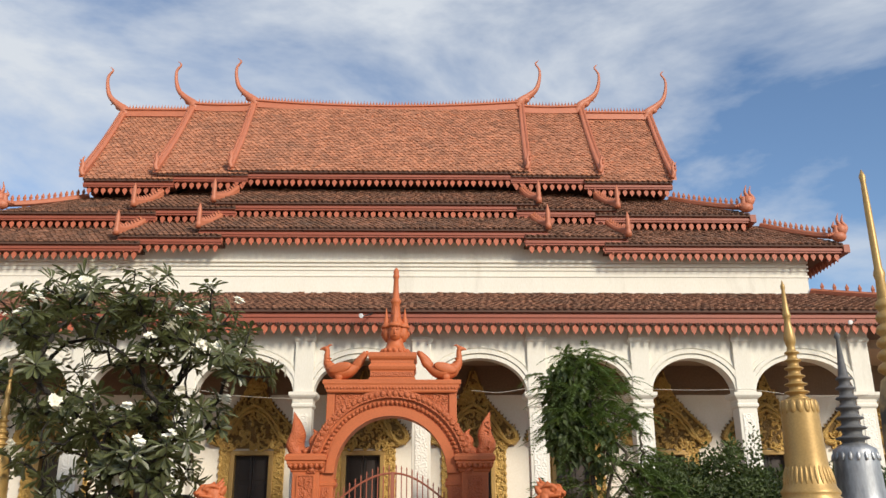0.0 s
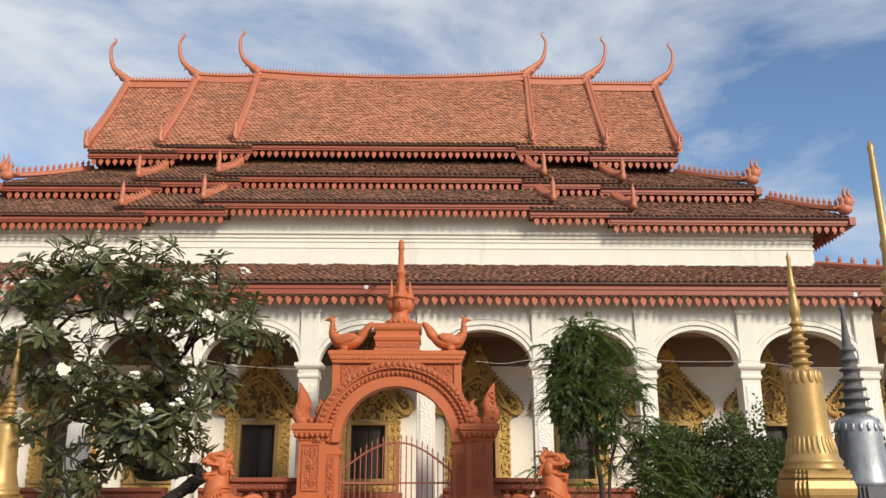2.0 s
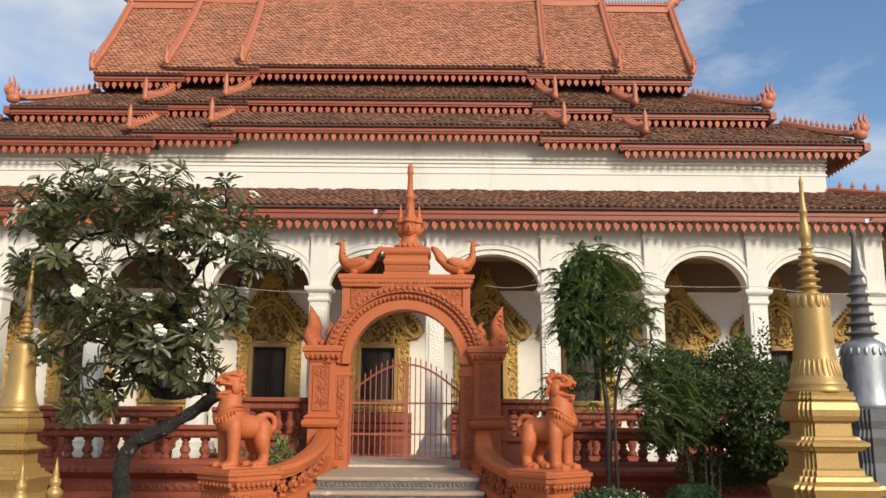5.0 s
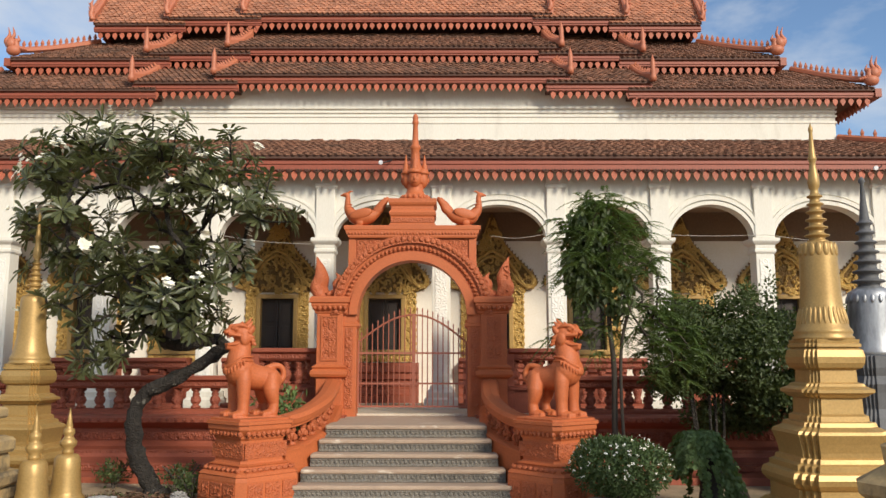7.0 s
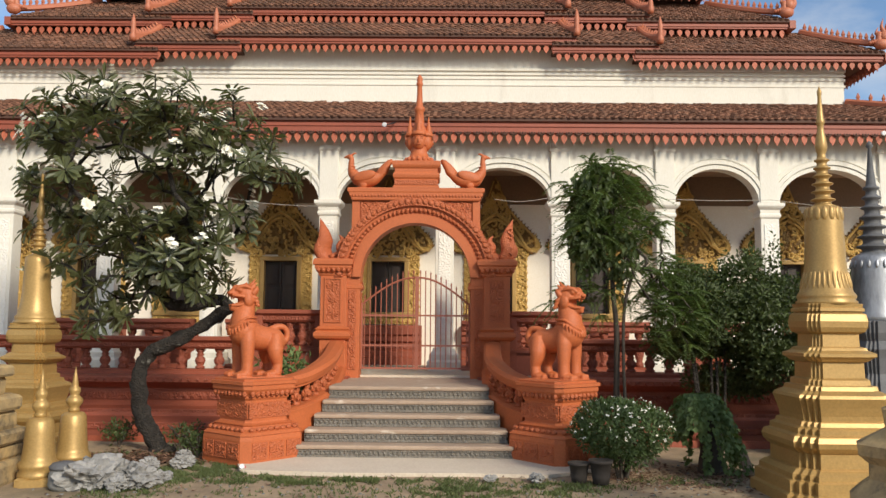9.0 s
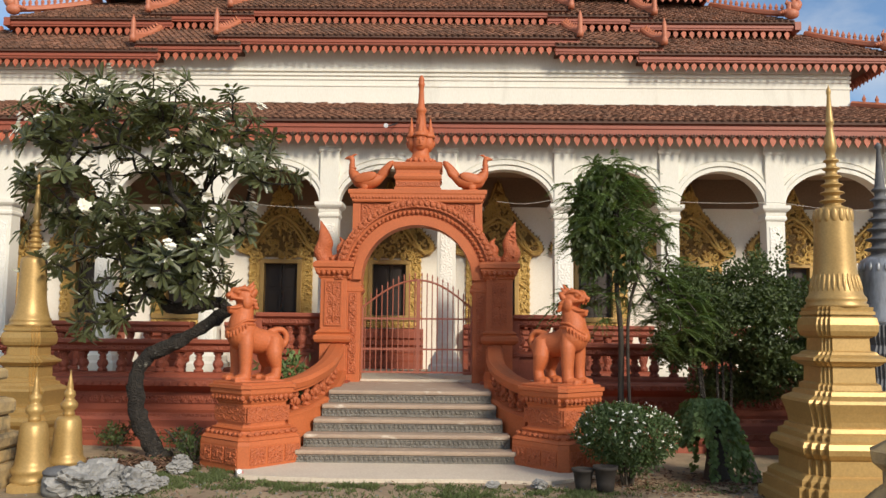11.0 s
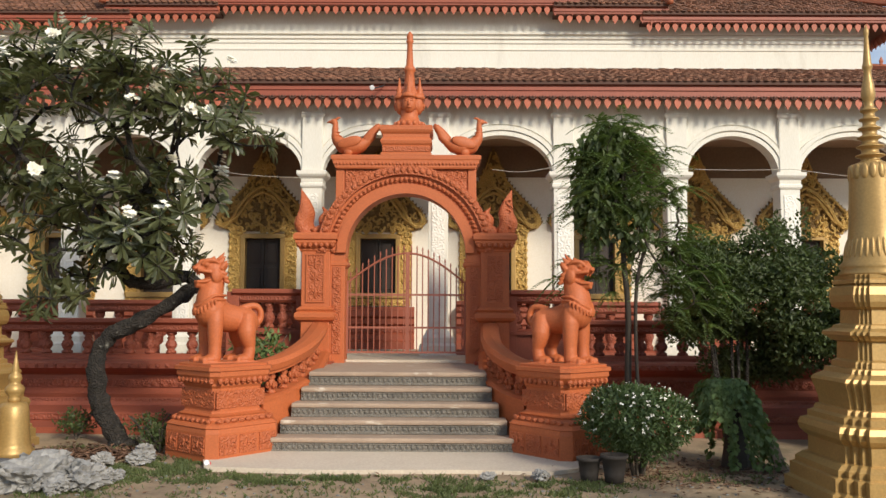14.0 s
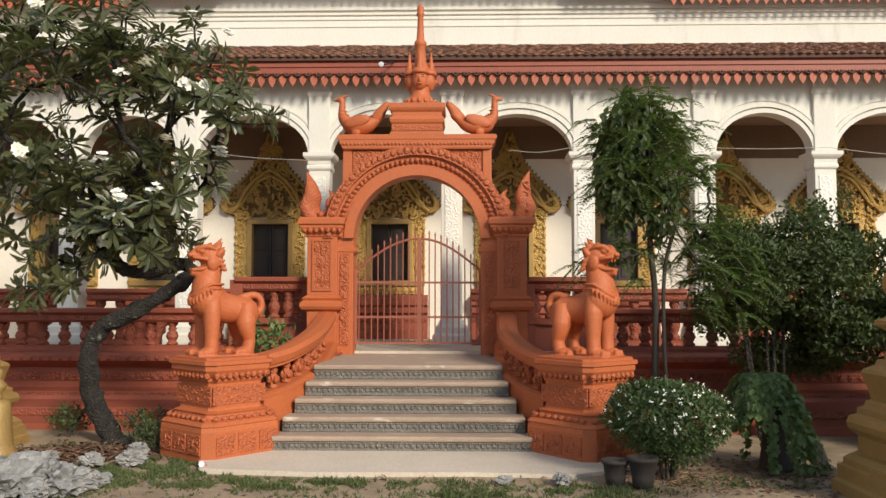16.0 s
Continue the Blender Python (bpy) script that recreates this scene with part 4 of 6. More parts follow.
body = part("arch", slab(nb(), arc(R1)[:] + arc(R0)[::-1], GY + 0.03, GY + 0.47), TERRA, gate)
part("arch_soffit_band", slab(nb(), arc(R0 + 0.12) + arc(R0 - 0.012)[::-1], GY - 0.0, GY + 0.1), TERRA, body)
part("arch_outer_band", slab(nb(), arc(R1 + 0.03) + arc(R1 - 0.10)[::-1], GY - 0.03, GY + 0.1), CARVED, body, "outer arch band with carved leaf tips")
for k in range(47):
    a = math.pi * (k + 0.5) / 47
    bm_r = R0 + 0.19
    if k == 0:
        rb = nb()
        ball(rb, (0, 0, 0), (0.036, 0.035, 0.045), u=8, v=6)
        ball(rb, (0, -0.025, 0.0), (0.018, 0.02, 0.02), u=6, v=4)
        rosette_me = mesh_of("rosette", rb, CARVED, True)
    part("rosette", rosette_me, None, body, at=Matrix.Translation((GX - bm_r * math.cos(a), GY + 0.02, ZC + bm_r * math.sin(a))) @ Matrix.Rotation(math.pi / 2 - a, 4, "Y"))
for k in range(40):
    a = math.pi * (k + 0.5) / 40
    q = R1 - 0.035
    if k == 0:
        lb = nb()
        ball(lb, (0, 0, 0), (0.042, 0.02, 0.05), u=7, v=5)
        leaf_me = mesh_of("carved_leaf", lb, CARVED, True)
    part("carved_leaf", leaf_me, None, body, at=Matrix.Translation((GX - q * math.cos(a), GY - 0.03, ZC + q * math.sin(a))) @ Matrix.Rotation(math.pi / 2 - a, 4, "Y"))

# spandrel block over the arch
sp = [(GX - 1.0, 3.66), (GX - 1.0, 3.08)] + [(x, z) for x, z in arc(R1 - 0.02) if abs(x - GX) < 0.99 and z > 3.0] + [(GX + 1.0, 3.08), (GX + 1.0, 3.66)]
spand = part("spandrel", slab(nb(), sp, GY + 0.05, GY + 0.45), TERRA, gate)
for s in (-1, 1):
    bm = nb()
    tri = [(GX + s * 0.88, 3.60), (GX + s * 0.88, 3.30), (GX + s * 0.80, 3.38), (GX + s * 0.62, 3.52), (GX + s * 0.46, 3.60)]
    slab(bm, tri, GY + 0.03, GY + 0.06)
    for i, (dx, z) in enumerate(((0.82, 3.55), (0.82, 3.46), (0.73, 3.55), (0.64, 3.56), (0.75, 3.47))):
        scroll(bm, GX + s * dx, z, 0.045, s * (1 if i % 2 else -1), GY + 0.025, i, 0.012)
    part("carved_panel", bm, CARVED, spand, "carved corner panel")
    part("spandrel_pier", box(nb(), *sorted((GX + s * 0.90, GX + s * 1.02)), GY + 0.018, GY + 0.48, 3.0, 3.66, 0.008), TERRA, spand)
crn = part("cornice", plan_loft(nb(), [(-1, -0.27), (1, -0.27), (1, 0.27), (-1, 0.27)], [(1.0, 3.62), (1.03, 3.64), (1.03, 3.67), (1.06, 3.70), (1.06, 3.74), (1.09, 3.76), (1.09, 3.81), (1.07, 3.82)], Matrix.Translation((GX, GY + 0.25, 0))), TERRA, gate)
bead_me = mesh_of("bead", ball(nb(), (0, 0, 0), (0.02, 0.018, 0.024), u=6, v=4), CARVED, True)
for i in range(40):
    part("bead", bead_me, None, crn, at=Matrix.Translation((GX - 1.0 + i * 0.0513, GY - 0.03, 3.69)))
blk = part("pedestal_block", plan_loft(nb(), [(-1, -0.8), (1, -0.8), (1, 0.8), (-1, 0.8)], [(0.37, 3.81), (0.37, 3.84), (0.35, 3.86), (0.35, 3.95), (0.34, 3.96), (0.365, 3.99), (0.375, 4.03), (0.36, 4.06), (0.34, 4.08), (0.34, 4.13), (0.37, 4.16), (0.385, 4.19), (0.385, 4.25), (0.36, 4.26)], Matrix.Translation((GX, GY + 0.25, 0))), TERRA, gate)
part("carved_band", box(nb(), GX - 0.345, GX + 0.345, GY - 0.04, GY + 0.0, 3.87, 3.94), CARVED, blk)


def head_tower():
    """A tower of four stylised heads under a ringed spire, one plain mesh."""
    bm = nb()
    lathe(bm, [(0.23, 0), (0.24, 0.03), (0.235, 0.07), (0.2, 0.10), (0.16, 0.14), (0.14, 0.2), (0.15, 0.26), (0.15, 0.5), (0.12, 0.56)], 20)
    for i in range(16):
        a = i * math.pi / 8
        ball(bm, (0.225 * math.cos(a), 0.225 * math.sin(a), 0.06), (0.04, 0.04, 0.045), u=6, v=4)
    for k in range(4):
        m = Matrix.Rotation(k * math.pi / 2, 4, "Z")
        ball(bm, (0, -0.125, 0.37), (0.115, 0.10, 0.15), m, 16, 12)
        ball(bm, (0, -0.23, 0.36), (0.018, 0.02, 0.045), m, 6, 5)
        ball(bm, (0, -0.215, 0.30), (0.045, 0.018, 0.012), m, 8, 4)
        for sx in (-1, 1):
            ball(bm, (sx * 0.045, -0.215, 0.395), (0.03, 0.014, 0.009), m, 8, 4)
            ball(bm, (sx * 0.045, -0.212, 0.425), (0.036, 0.012, 0.008), m, 8, 4)
            ball(bm, (sx * 0.118, -0.105, 0.35), (0.016, 0.03, 0.07), m, 6, 5)
        lathe(bm, [(0.12, 0.45), (0.128, 0.475), (0.11, 0.51), (0.07, 0.54)], 16, m @ Matrix.Translation((0, -0.12, 0)))
        lathe(bm, [(0.055, 0.50), (0.065, 0.54), (0.045, 0.58), (0.05, 0.61), (0.028, 0.65), (0.02, 0.72), (0.005, 0.8)], 8, m @ Matrix.Translation((0, -0.16, -0.01)))
    lathe(bm, [(0.15, 0.5), (0.14, 0.55), (0.11, 0.60), (0.09, 0.64), (0.085, 0.70), (0.07, 0.86), (0.085, 0.88), (0.095, 0.91), (0.085, 0.94), (0.06, 0.97), (0.05, 1.1), (0.042, 1.3), (0.055, 1.32), (0.058, 1.35), (0.045, 1.38), (0.052, 1.42), (0.04, 1.46), (0.005, 1.5)], 14)
    return bm


tagged(part("head_tower_statue", head_tower(), TERRA, smooth=True, at=Matrix.Translation((GX + 0.03, GY + 0.25, 4.25)) @ Matrix.Diagonal((0.95, 0.95, 1, 1))), "terracotta four-headed spire statue on the gate top", "statue")


def bird_statue():
    """A crouching long-necked bird, looking along +x."""
    bm = nb()
    c, r = tapered([(-0.30, 0, 0.24), (-0.16, 0, 0.17), (0.0, 0, 0.15), (0.14, 0, 0.18), (0.19, 0, 0.26)], [0.045, 0.10, 0.125, 0.11, 0.06], 5)
    tube(bm, c, r, 10)
    c, r = tapered([(0.13, 0, 0.17), (0.225, 0, 0.26), (0.25, 0, 0.36), (0.245, 0, 0.45), (0.265, 0, 0.495), (0.32, 0, 0.50), (0.375, 0, 0.49)], [0.10, 0.075, 0.05, 0.042, 0.046, 0.026, 0.008], 5)
    tube(bm, c, r, 8)
    for k in range(4):
        c, r = tapered([(-0.22, 0, 0.2 + 0.01 * k), (-0.32, 0, 0.27 + 0.02 * k), (-0.36 - 0.02 * k, 0, 0.33 + 0.03 * k), (-0.43 + 0.01 * k, 0, 0.36 + 0.025 * k)], [0.06, 0.06, 0.045, 0.006], 4)
        tube(bm, c, r, 6)
    for sy in (-1, 1):
        ball(bm, (-0.04, sy * 0.105, 0.19), (0.2, 0.03, 0.075), Matrix.Rotation(0.2, 4, "Y"))
        ball(bm, (0.02, sy * 0.07, 0.07), (0.07, 0.04, 0.06))
        ball(bm, (0.05, sy * 0.07, 0.02), (0.10, 0.035, 0.02))
    c, r = tapered([(0.25, 0, 0.52), (0.20, 0, 0.55), (0.16, 0, 0.545)], [0.022, 0.016, 0.004], 4)
    tube(bm, c, r, 6)
    for k in range(4):
        ball(bm, (0.245 - 0.012 * k, 0, 0.40 - 0.05 * k), (0.056 + 0.012 * k, 0.05 + 0.012 * k, 0.014), u=10, v=4)
    box(bm, -0.14, 0.16, -0.11, 0.11, 0, 0.015)
    return bm


bird_me = mesh_of("bird_statue", bird_statue(), TERRA, True)
for s in (-1, 1):
    tagged(part("bird_statue", bird_me, None, at=Matrix.Translation((GX + s * 0.83, GY + 0.2, 3.818)) @ Matrix.Rotation(0.15 if s > 0 else math.pi - 0.15, 4, "Z") @ Matrix.Diagonal((0.98, 1.0, 1.1, 1))),
           "terracotta long-necked bird statue crouching on the gate", "statue", "birds on the gate")


def flame_acroter():
    """A tall carved flame with a small curled head before it."""
    bm = nb()
    c, r = tapered([(0, 0, 0), (0.06, 0, 0.18), (0.03, 0, 0.36), (0.05, 0, 0.55), (0.1, 0, 0.76)], [0.13, 0.14, 0.12, 0.075, 0.006], 6)
    tube(bm, c, r, 10, 0.6)
    for k in range(6):
        z = 0.1 + 0.09 * k
        scroll(bm, 0.02 + 0.01 * k, z, 0.06, -1 if k % 2 else 1, -0.09 + 0.006 * k, k, 0.02)
    c, r = tapered([(-0.06, 0, 0.02), (-0.19, 0, 0.12), (-0.17, 0, 0.26), (-0.21, 0, 0.36), (-0.16, 0, 0.46)], [0.09, 0.085, 0.06, 0.05, 0.006], 5)
    tube(bm, c, r, 8, 0.7)
    ball(bm, (-0.22, 0, 0.33), (0.06, 0.045, 0.05))
    c, r = tapered([(-0.2, 0, 0.1), (-0.31, 0, 0.26), (-0.33, 0, 0.42), (-0.37, 0, 0.54), (-0.33, 0, 0.64)], [0.07, 0.08, 0.055, 0.05, 0.006], 5)
    tube(bm, c, r, 8, 0.7)
    ball(bm, (-0.36, 0, 0.52), (0.06, 0.045, 0.05))
    return bm


flame_me = mesh_of("flame_acroter", flame_acroter(), CARVED, True)
for s in (-1, 1):
    part("flame_acroter", flame_me, None, gate, "upright carved flame beside the arch", at=Matrix.Translation((GX + s * 1.43, GY + 0.2, 2.68)) @ (Matrix.Identity(4) if s > 0 else Matrix.Rotation(math.pi, 4, "Z")) @ Matrix.Diagonal((1.2, 1.2, 0.88, 1)))


def iron_leaf(x0, x1, hinge_left):
    """A gate leaf of round bars under a curved top rail; hinge_left: the low end of the curve."""
    g = thing("iron_gate_leaf", "red-brown painted iron gate leaf of pointed bars", "gate leaf", group="iron gate leaves")
    y = GY + 0.30
    top = lambda x: 1.98 + 0.43 * math.sin(math.pi / 2 * ((x - x0) / (x1 - x0) if hinge_left else (x1 - x) / (x1 - x0)))
    for z in (0.96, 1.32, 1.80):
        part("rail", box(nb(), x0, x1, y - 0.012, y + 0.012, z - 0.014, z + 0.014), IRON, g)
    pts = [(x0 + (x1 - x0) * i / 16, y, top(x0 + (x1 - x0) * i / 16)) for i in range(17)]
    part("top_rail", tube(nb(), pts, [0.016] * 17, 6), IRON, g)
    n = 10
    for i in range(n):
        x = x0 + 0.04 + (x1 - x0 - 0.08) * i / (n - 1)
        z = top(x) + 0.13
        bm = lathe(nb(), [(0.009, 0.95), (0.009, z - 0.06), (0.013, z - 0.05), (0.009, z - 0.02), (0.002, z)], 6, Matrix.Translation((x, y, 0)))
        part("bar", bm, IRON, g)
    for x in (x0, x1):
        part("stile", box(nb(), x - 0.014, x + 0.014, y - 0.014, y + 0.014, 0.94, top(x) + 0.02), IRON, g)
    return g


iron_leaf(GX - 0.86, GX + 0.005, True)
iron_leaf(GX + 0.035, GX + 0.86, False)


# ---------------- tall balustrade beside the gate ----------------
def tall_balustrade(x0, x1):
    b = balustrade(x0, x1, 2.2, 1.22, 0.66, 0.19, "tall_balustrade", "tall red balustrade with carved figures beside the gate")
    for x in (x0, x1):
        part("pier", box(nb(), x - 0.09, x + 0.09, 2.05, 2.35, FLOOR, 1.84, 0.01), RAIL_RED, b)
    part("dado", box(nb(), x0, x1, 2.1, 2.3, FLOOR, 1.22), RAIL_RED, b)


tall_balustrade(-3.0, -1.98)
tall_balustrade(1.10, 2.15)


# ---------------- stair pedestals, curved rails and guardian lions ----------------
OCT = [(-1, -0.80), (-0.80, -1), (0.80, -1), (1, -0.80), (1, 0.80), (0.80, 1), (-0.80, 1), (-1, 0.80)]
knob_me = mesh_of("rosette", ball(nb(), (0, 0, 0), (0.036, 0.032, 0.042), u=8, v=6), CARVED, True)
petal_me = mesh_of("carved_leaf", ball(nb(), (0, 0, 0), (0.05, 0.03, 0.03), u=8, v=6), CARVED, True)


def pedestal(s):
    x, y, turn = GX + s * 1.90, -0.80, -s * radians(50)
    m = Matrix.Translation((x, y, 0)) @ Matrix.Rotation(turn, 4, "Z") @ Matrix.Diagonal((0.94, 0.94, 0.953, 1))
    p = thing("pedestal", "terracotta stepped pedestal carved with leaf panels", "pedestal", at=m, group="stair pedestals")
    part("body", plan_loft(nb(), OCT, [(0.50, -0.08), (0.50, 0.28), (0.49, 0.33), (0.50, 0.34), (0.47, 0.37), (0.40, 0.41), (0.39, 0.44), (0.40, 0.46), (0.35, 0.48), (0.34, 0.50), (0.34, 0.76), (0.36, 0.79), (0.36, 0.82), (0.40, 0.87), (0.42, 0.90), (0.42, 0.95), (0.44, 0.96), (0.44, 1.0), (0.40, 1.005), (0.40, 1.03), (0.38, 1.035)]), TERRA, p)
    for k in range(4):
        r = Matrix.Rotation(k * math.pi / 2, 4, "Z")
        for i in range(3):
            bm = box(nb(), -0.115, 0.115, -0.512, -0.495, 0.05, 0.25)
            for a in (-1, 1):
                scroll(bm, a * 0.05, 0.15, 0.045, a, -0.514, 0.4, 0.013)
                scroll(bm, a * 0.07, 0.10, 0.03, -a, -0.514, 1.4, 0.011)
            ball(bm, (0, -0.514, 0.16), (0.02, 0.015, 0.05), u=7, v=5)
            part("leaf_panel", bm, CARVED, p, at=r @ Matrix.Translation(((i - 1) * 0.27, 0, 0)))
        bm = box(nb(), -0.33, 0.33, -0.352, -0.335, 0.54, 0.73)
        for i in range(9):
            for q in range(2):
                scroll(bm, -0.29 + i * 0.0725, 0.59 + q * 0.09, 0.034, 1 if (i + q) % 2 else -1, -0.352, i, 0.010)
        part("carved_panel", bm, CARVED, p, at=r)
        for i in range(9):
            part("rosette", knob_me, None, p, at=r @ Matrix.Translation((-0.31 + i * 0.0775, -0.385, 0.845)))
        for i in range(8):
            part("carved_leaf", petal_me, None, p, at=r @ Matrix.Translation((-0.34 + i * 0.097, -0.435, 0.405)))
    return p


def curved_rail(s):
    """The rail that sweeps up from a pedestal to the gate pillar."""
    p = thing("stair_rail", "curved terracotta stair rail with carved balusters", "railing", group="stair rails")
    path = smooth_curve([(GX + s * 1.60, -0.62, 0.95), (GX + s * 1.40, -0.28, 1.00), (GX + s * 1.25, 0.07, 1.09), (GX + s * 1.18, 0.5, 1.18), (GX + s * 1.19, 1.1, 1.27), (GX + s * 1.22, 1.72, 1.37)], 7)
    n = len(path)

    def strip(profile, lower=None):
        rings = []
        for i, q in enumerate(path):
            d = (path[min(i + 1, n - 1)] - path[max(i - 1, 0)])
            d.z = 0
            side = Vector((d.y, -d.x, 0)).normalized()
            rings.append([q + side * a + Vector((0, 0, b if not (lower is not None and k in lower) else lower[k](q))) for k, (a, b) in enumerate(profile)])
        bm = ring_loft(nb(), rings)
        bmesh.ops.recalc_face_normals(bm, faces=bm.faces[:])
        return bm

    part("handrail", strip([(-0.11, -0.10), (-0.13, -0.03), (-0.10, 0.02), (0, 0.035), (0.10, 0.02), (0.13, -0.03), (0.11, -0.10)]), TERRA, p)
    part("rail_moulding", strip([(-0.085, -0.14), (-0.085, -0.095), (0.085, -0.095), (0.085, -0.14)]), TERRA, p)
    part("stringer", strip([(-0.15, -2), (-0.15, -0.40), (0.15, -0.40), (0.15, -2)], {0: lambda q: -q.z - 0.05, 3: lambda q: -q.z - 0.05}), TERRA, p)
    part("stringer_cap", strip([(-0.16, -0.42), (-0.16, -0.395), (-0.11, -0.375), (0.11, -0.375), (0.16, -0.395), (0.16, -0.42)]), TERRA, p)
    for i in range(5, n - 3, 4):
        q = path[i]
        bm = lathe(nb(), [(0.058, 0), (0.058, 0.025), (0.036, 0.05), (0.058, 0.09), (0.052, 0.135), (0.032, 0.16), (0.052, 0.19), (0.042, 0.225), (0.058, 0.26)], 10, Matrix.Translation(q + Vector((0, 0, -0.385))))
        for k in range(4):
            a = k * math.pi / 2 + 0.7
            ball(bm, (q.x + 0.05 * math.cos(a), q.y + 0.05 * math.sin(a), q.z - 0.29), (0.03, 0.03, 0.045), u=6, v=4)
        part("baluster", bm, CARVED, p, smooth=True)


def lion_statue():
    """A standing guardian lion with an open mouth, looking along +x, one plain mesh."""
    bm = nb()

    def limb(points, radii, seg=20, flat=1.0, n=5):
        c, r = tapered(points, radii, n)
        tube(bm, c, r, seg, flat)

    limb([(-0.30, 0, 0.45), (-0.16, 0, 0.47), (0.02, 0, 0.50), (0.16, 0, 0.58), (0.19, 0, 0.72), (0.145, 0, 0.86), (0.12, 0, 0.98)], [0.15, 0.15, 0.168, 0.20, 0.17, 0.125, 0.112], 24)
    ball(bm, (-0.29, 0, 0.43), (0.155, 0.185, 0.165), None, 20, 14)
    ball(bm, (0.20, 0, 0.57), (0.185, 0.215, 0.19), None, 20, 14)
    for sy in (-1, 1):
        limb([(0.14, sy * 0.08, 0.68), (0.175, sy * 0.14, 0.44), (0.18, sy * 0.155, 0.18), (0.185, sy * 0.155, 0.04)], [0.09, 0.104, 0.08, 0.084])
        ball(bm, (0.225, sy * 0.155, 0.04), (0.125, 0.095, 0.05))
        for k in (-1, 0, 1):
            ball(bm, (0.325, sy * 0.155 + k * 0.056, 0.032), (0.04, 0.027, 0.034), u=8, v=6)
        limb([(-0.27, sy * 0.07, 0.50), (-0.24, sy * 0.14, 0.32), (-0.275, sy * 0.155, 0.16), (-0.255, sy * 0.155, 0.04)], [0.11, 0.118, 0.072, 0.078])
        ball(bm, (-0.21, sy * 0.155, 0.04), (0.12, 0.092, 0.05))
        for k in (-1, 0, 1):
            ball(bm, (-0.115, sy * 0.155 + k * 0.056, 0.032), (0.038, 0.027, 0.034), u=8, v=6)
        # cheek, brow, eye, ear, lips and mane curls
        ball(bm, (0.16, sy * 0.115, 0.955), (0.075, 0.04, 0.085), u=12, v=8)
        ball(bm, (0.275, sy * 0.07, 1.075), (0.042, 0.038, 0.034), u=12, v=8)
        limb([(0.34, sy * 0.06, 1.075), (0.29, sy * 0.085, 1.115), (0.21, sy * 0.115, 1.12), (0.13, sy * 0.125, 1.09)], [0.02, 0.026, 0.026, 0.012], 8)
        limb([(0.11, sy * 0.115, 1.03), (0.07, sy * 0.13, 1.08), (0.04, sy * 0.13, 1.12)], [0.04, 0.034, 0.006], 8)
        limb([(0.17, sy * 0.105, 0.985), (0.29, sy * 0.095, 1.0), (0.385, sy * 0.055, 1.012)], [0.018, 0.02, 0.02], 8)
        limb([(0.16, sy * 0.09, 0.935), (0.28, sy * 0.074, 0.89), (0.39, sy * 0.036, 0.885)], [0.018, 0.018, 0.016], 8)
        for k in range(3):
            limb([(0.10 - 0.02 * k, sy * 0.115, 0.99 - 0.04 * k), (0.06 - 0.02 * k, sy * 0.135, 0.975 - 0.045 * k), (0.02 - 0.01 * k, sy * 0.12, 0.985 - 0.045 * k)], [0.03, 0.024, 0.006], 8)
        ball(bm, (0.355, sy * 0.035, 0.985), (0.016, 0.014, 0.035), u=7, v=5)
    ball(bm, (0.155, 0, 1.03), (0.15, 0.135, 0.115), None, 20, 14)
    limb([(0.18, 0, 1.045), (0.30, 0, 1.05), (0.385, 0, 1.035)], [0.10, 0.07, 0.045], 16, 1.0)
    limb([(0.10, 0, 0.91), (0.25, 0, 0.862), (0.39, 0, 0.86)], [0.10, 0.068, 0.038], 16, 1.0)
    ball(bm, (0.405, 0, 1.035), (0.030, 0.048, 0.028), u=12, v=8)
    for i, (x, z, h) in enumerate(((0.24, 1.10, 0.05), (0.18, 1.105, 0.08), (0.11, 1.10, 0.16), (0.06, 1.06, 0.11))):
        for sy in (-1, 0, 1):
            lathe(bm, [(0.046, -0.04), (0.042, 0.03), (0.004, h * (1 if sy == 0 else 0.75))], 8, Matrix.Translation((x, sy * 0.06, z - 0.012 * abs(sy))) @ Matrix.Rotation(-0.2 - 0.22 * i, 4, "Y") @ Matrix.Rotation(-sy * 0.35, 4, "X"))
    limb([(-0.42, 0, 0.42), (-0.48, 0, 0.47), (-0.485, 0, 0.56), (-0.42, 0, 0.62), (-0.30, 0, 0.615), (-0.17, 0, 0.575), (-0.08, 0, 0.57)], [0.05, 0.045, 0.042, 0.04, 0.038, 0.036, 0.02], 10)
    # pointed sash that hangs from the back of the neck to the chest
    for row, (dz, rad) in enumerate(((0.0, 0.015), (-0.045, 0.012))):
        pts = []
        for k in range(33):
            a = 2 * math.pi * k / 32
            z = 0.735 - 0.125 * max(0.0, math.cos(a)) ** 1.5 + dz
            f = (z - 0.56) / 0.3
            cx, rx, ry = 0.195 - 0.02 * f, 0.20 - 0.035 * f, 0.218 - 0.06 * f
            pts.append((cx + rx * math.cos(a), ry * math.sin(a), z))
        tube(bm, pts, [rad] * 33, 6)
    for k in range(15):
        a = -1.5 + 3.0 * k / 14
        z = 0.66 - 0.125 * max(0.0, math.cos(a)) ** 1.5
        lathe(bm, [(0.016, 0.03), (0.015, 0.0), (0.003, -0.035)], 6, Matrix.Translation((0.197 + 0.20 * math.cos(a), 0.218 * math.sin(a), z)))
    ball(bm, (0.395, 0, 0.565), (0.022, 0.045, 0.05), u=10, v=8)
    box(bm, -0.36, 0.36, -0.25, 0.25, -0.01, 0.012)
    return bm


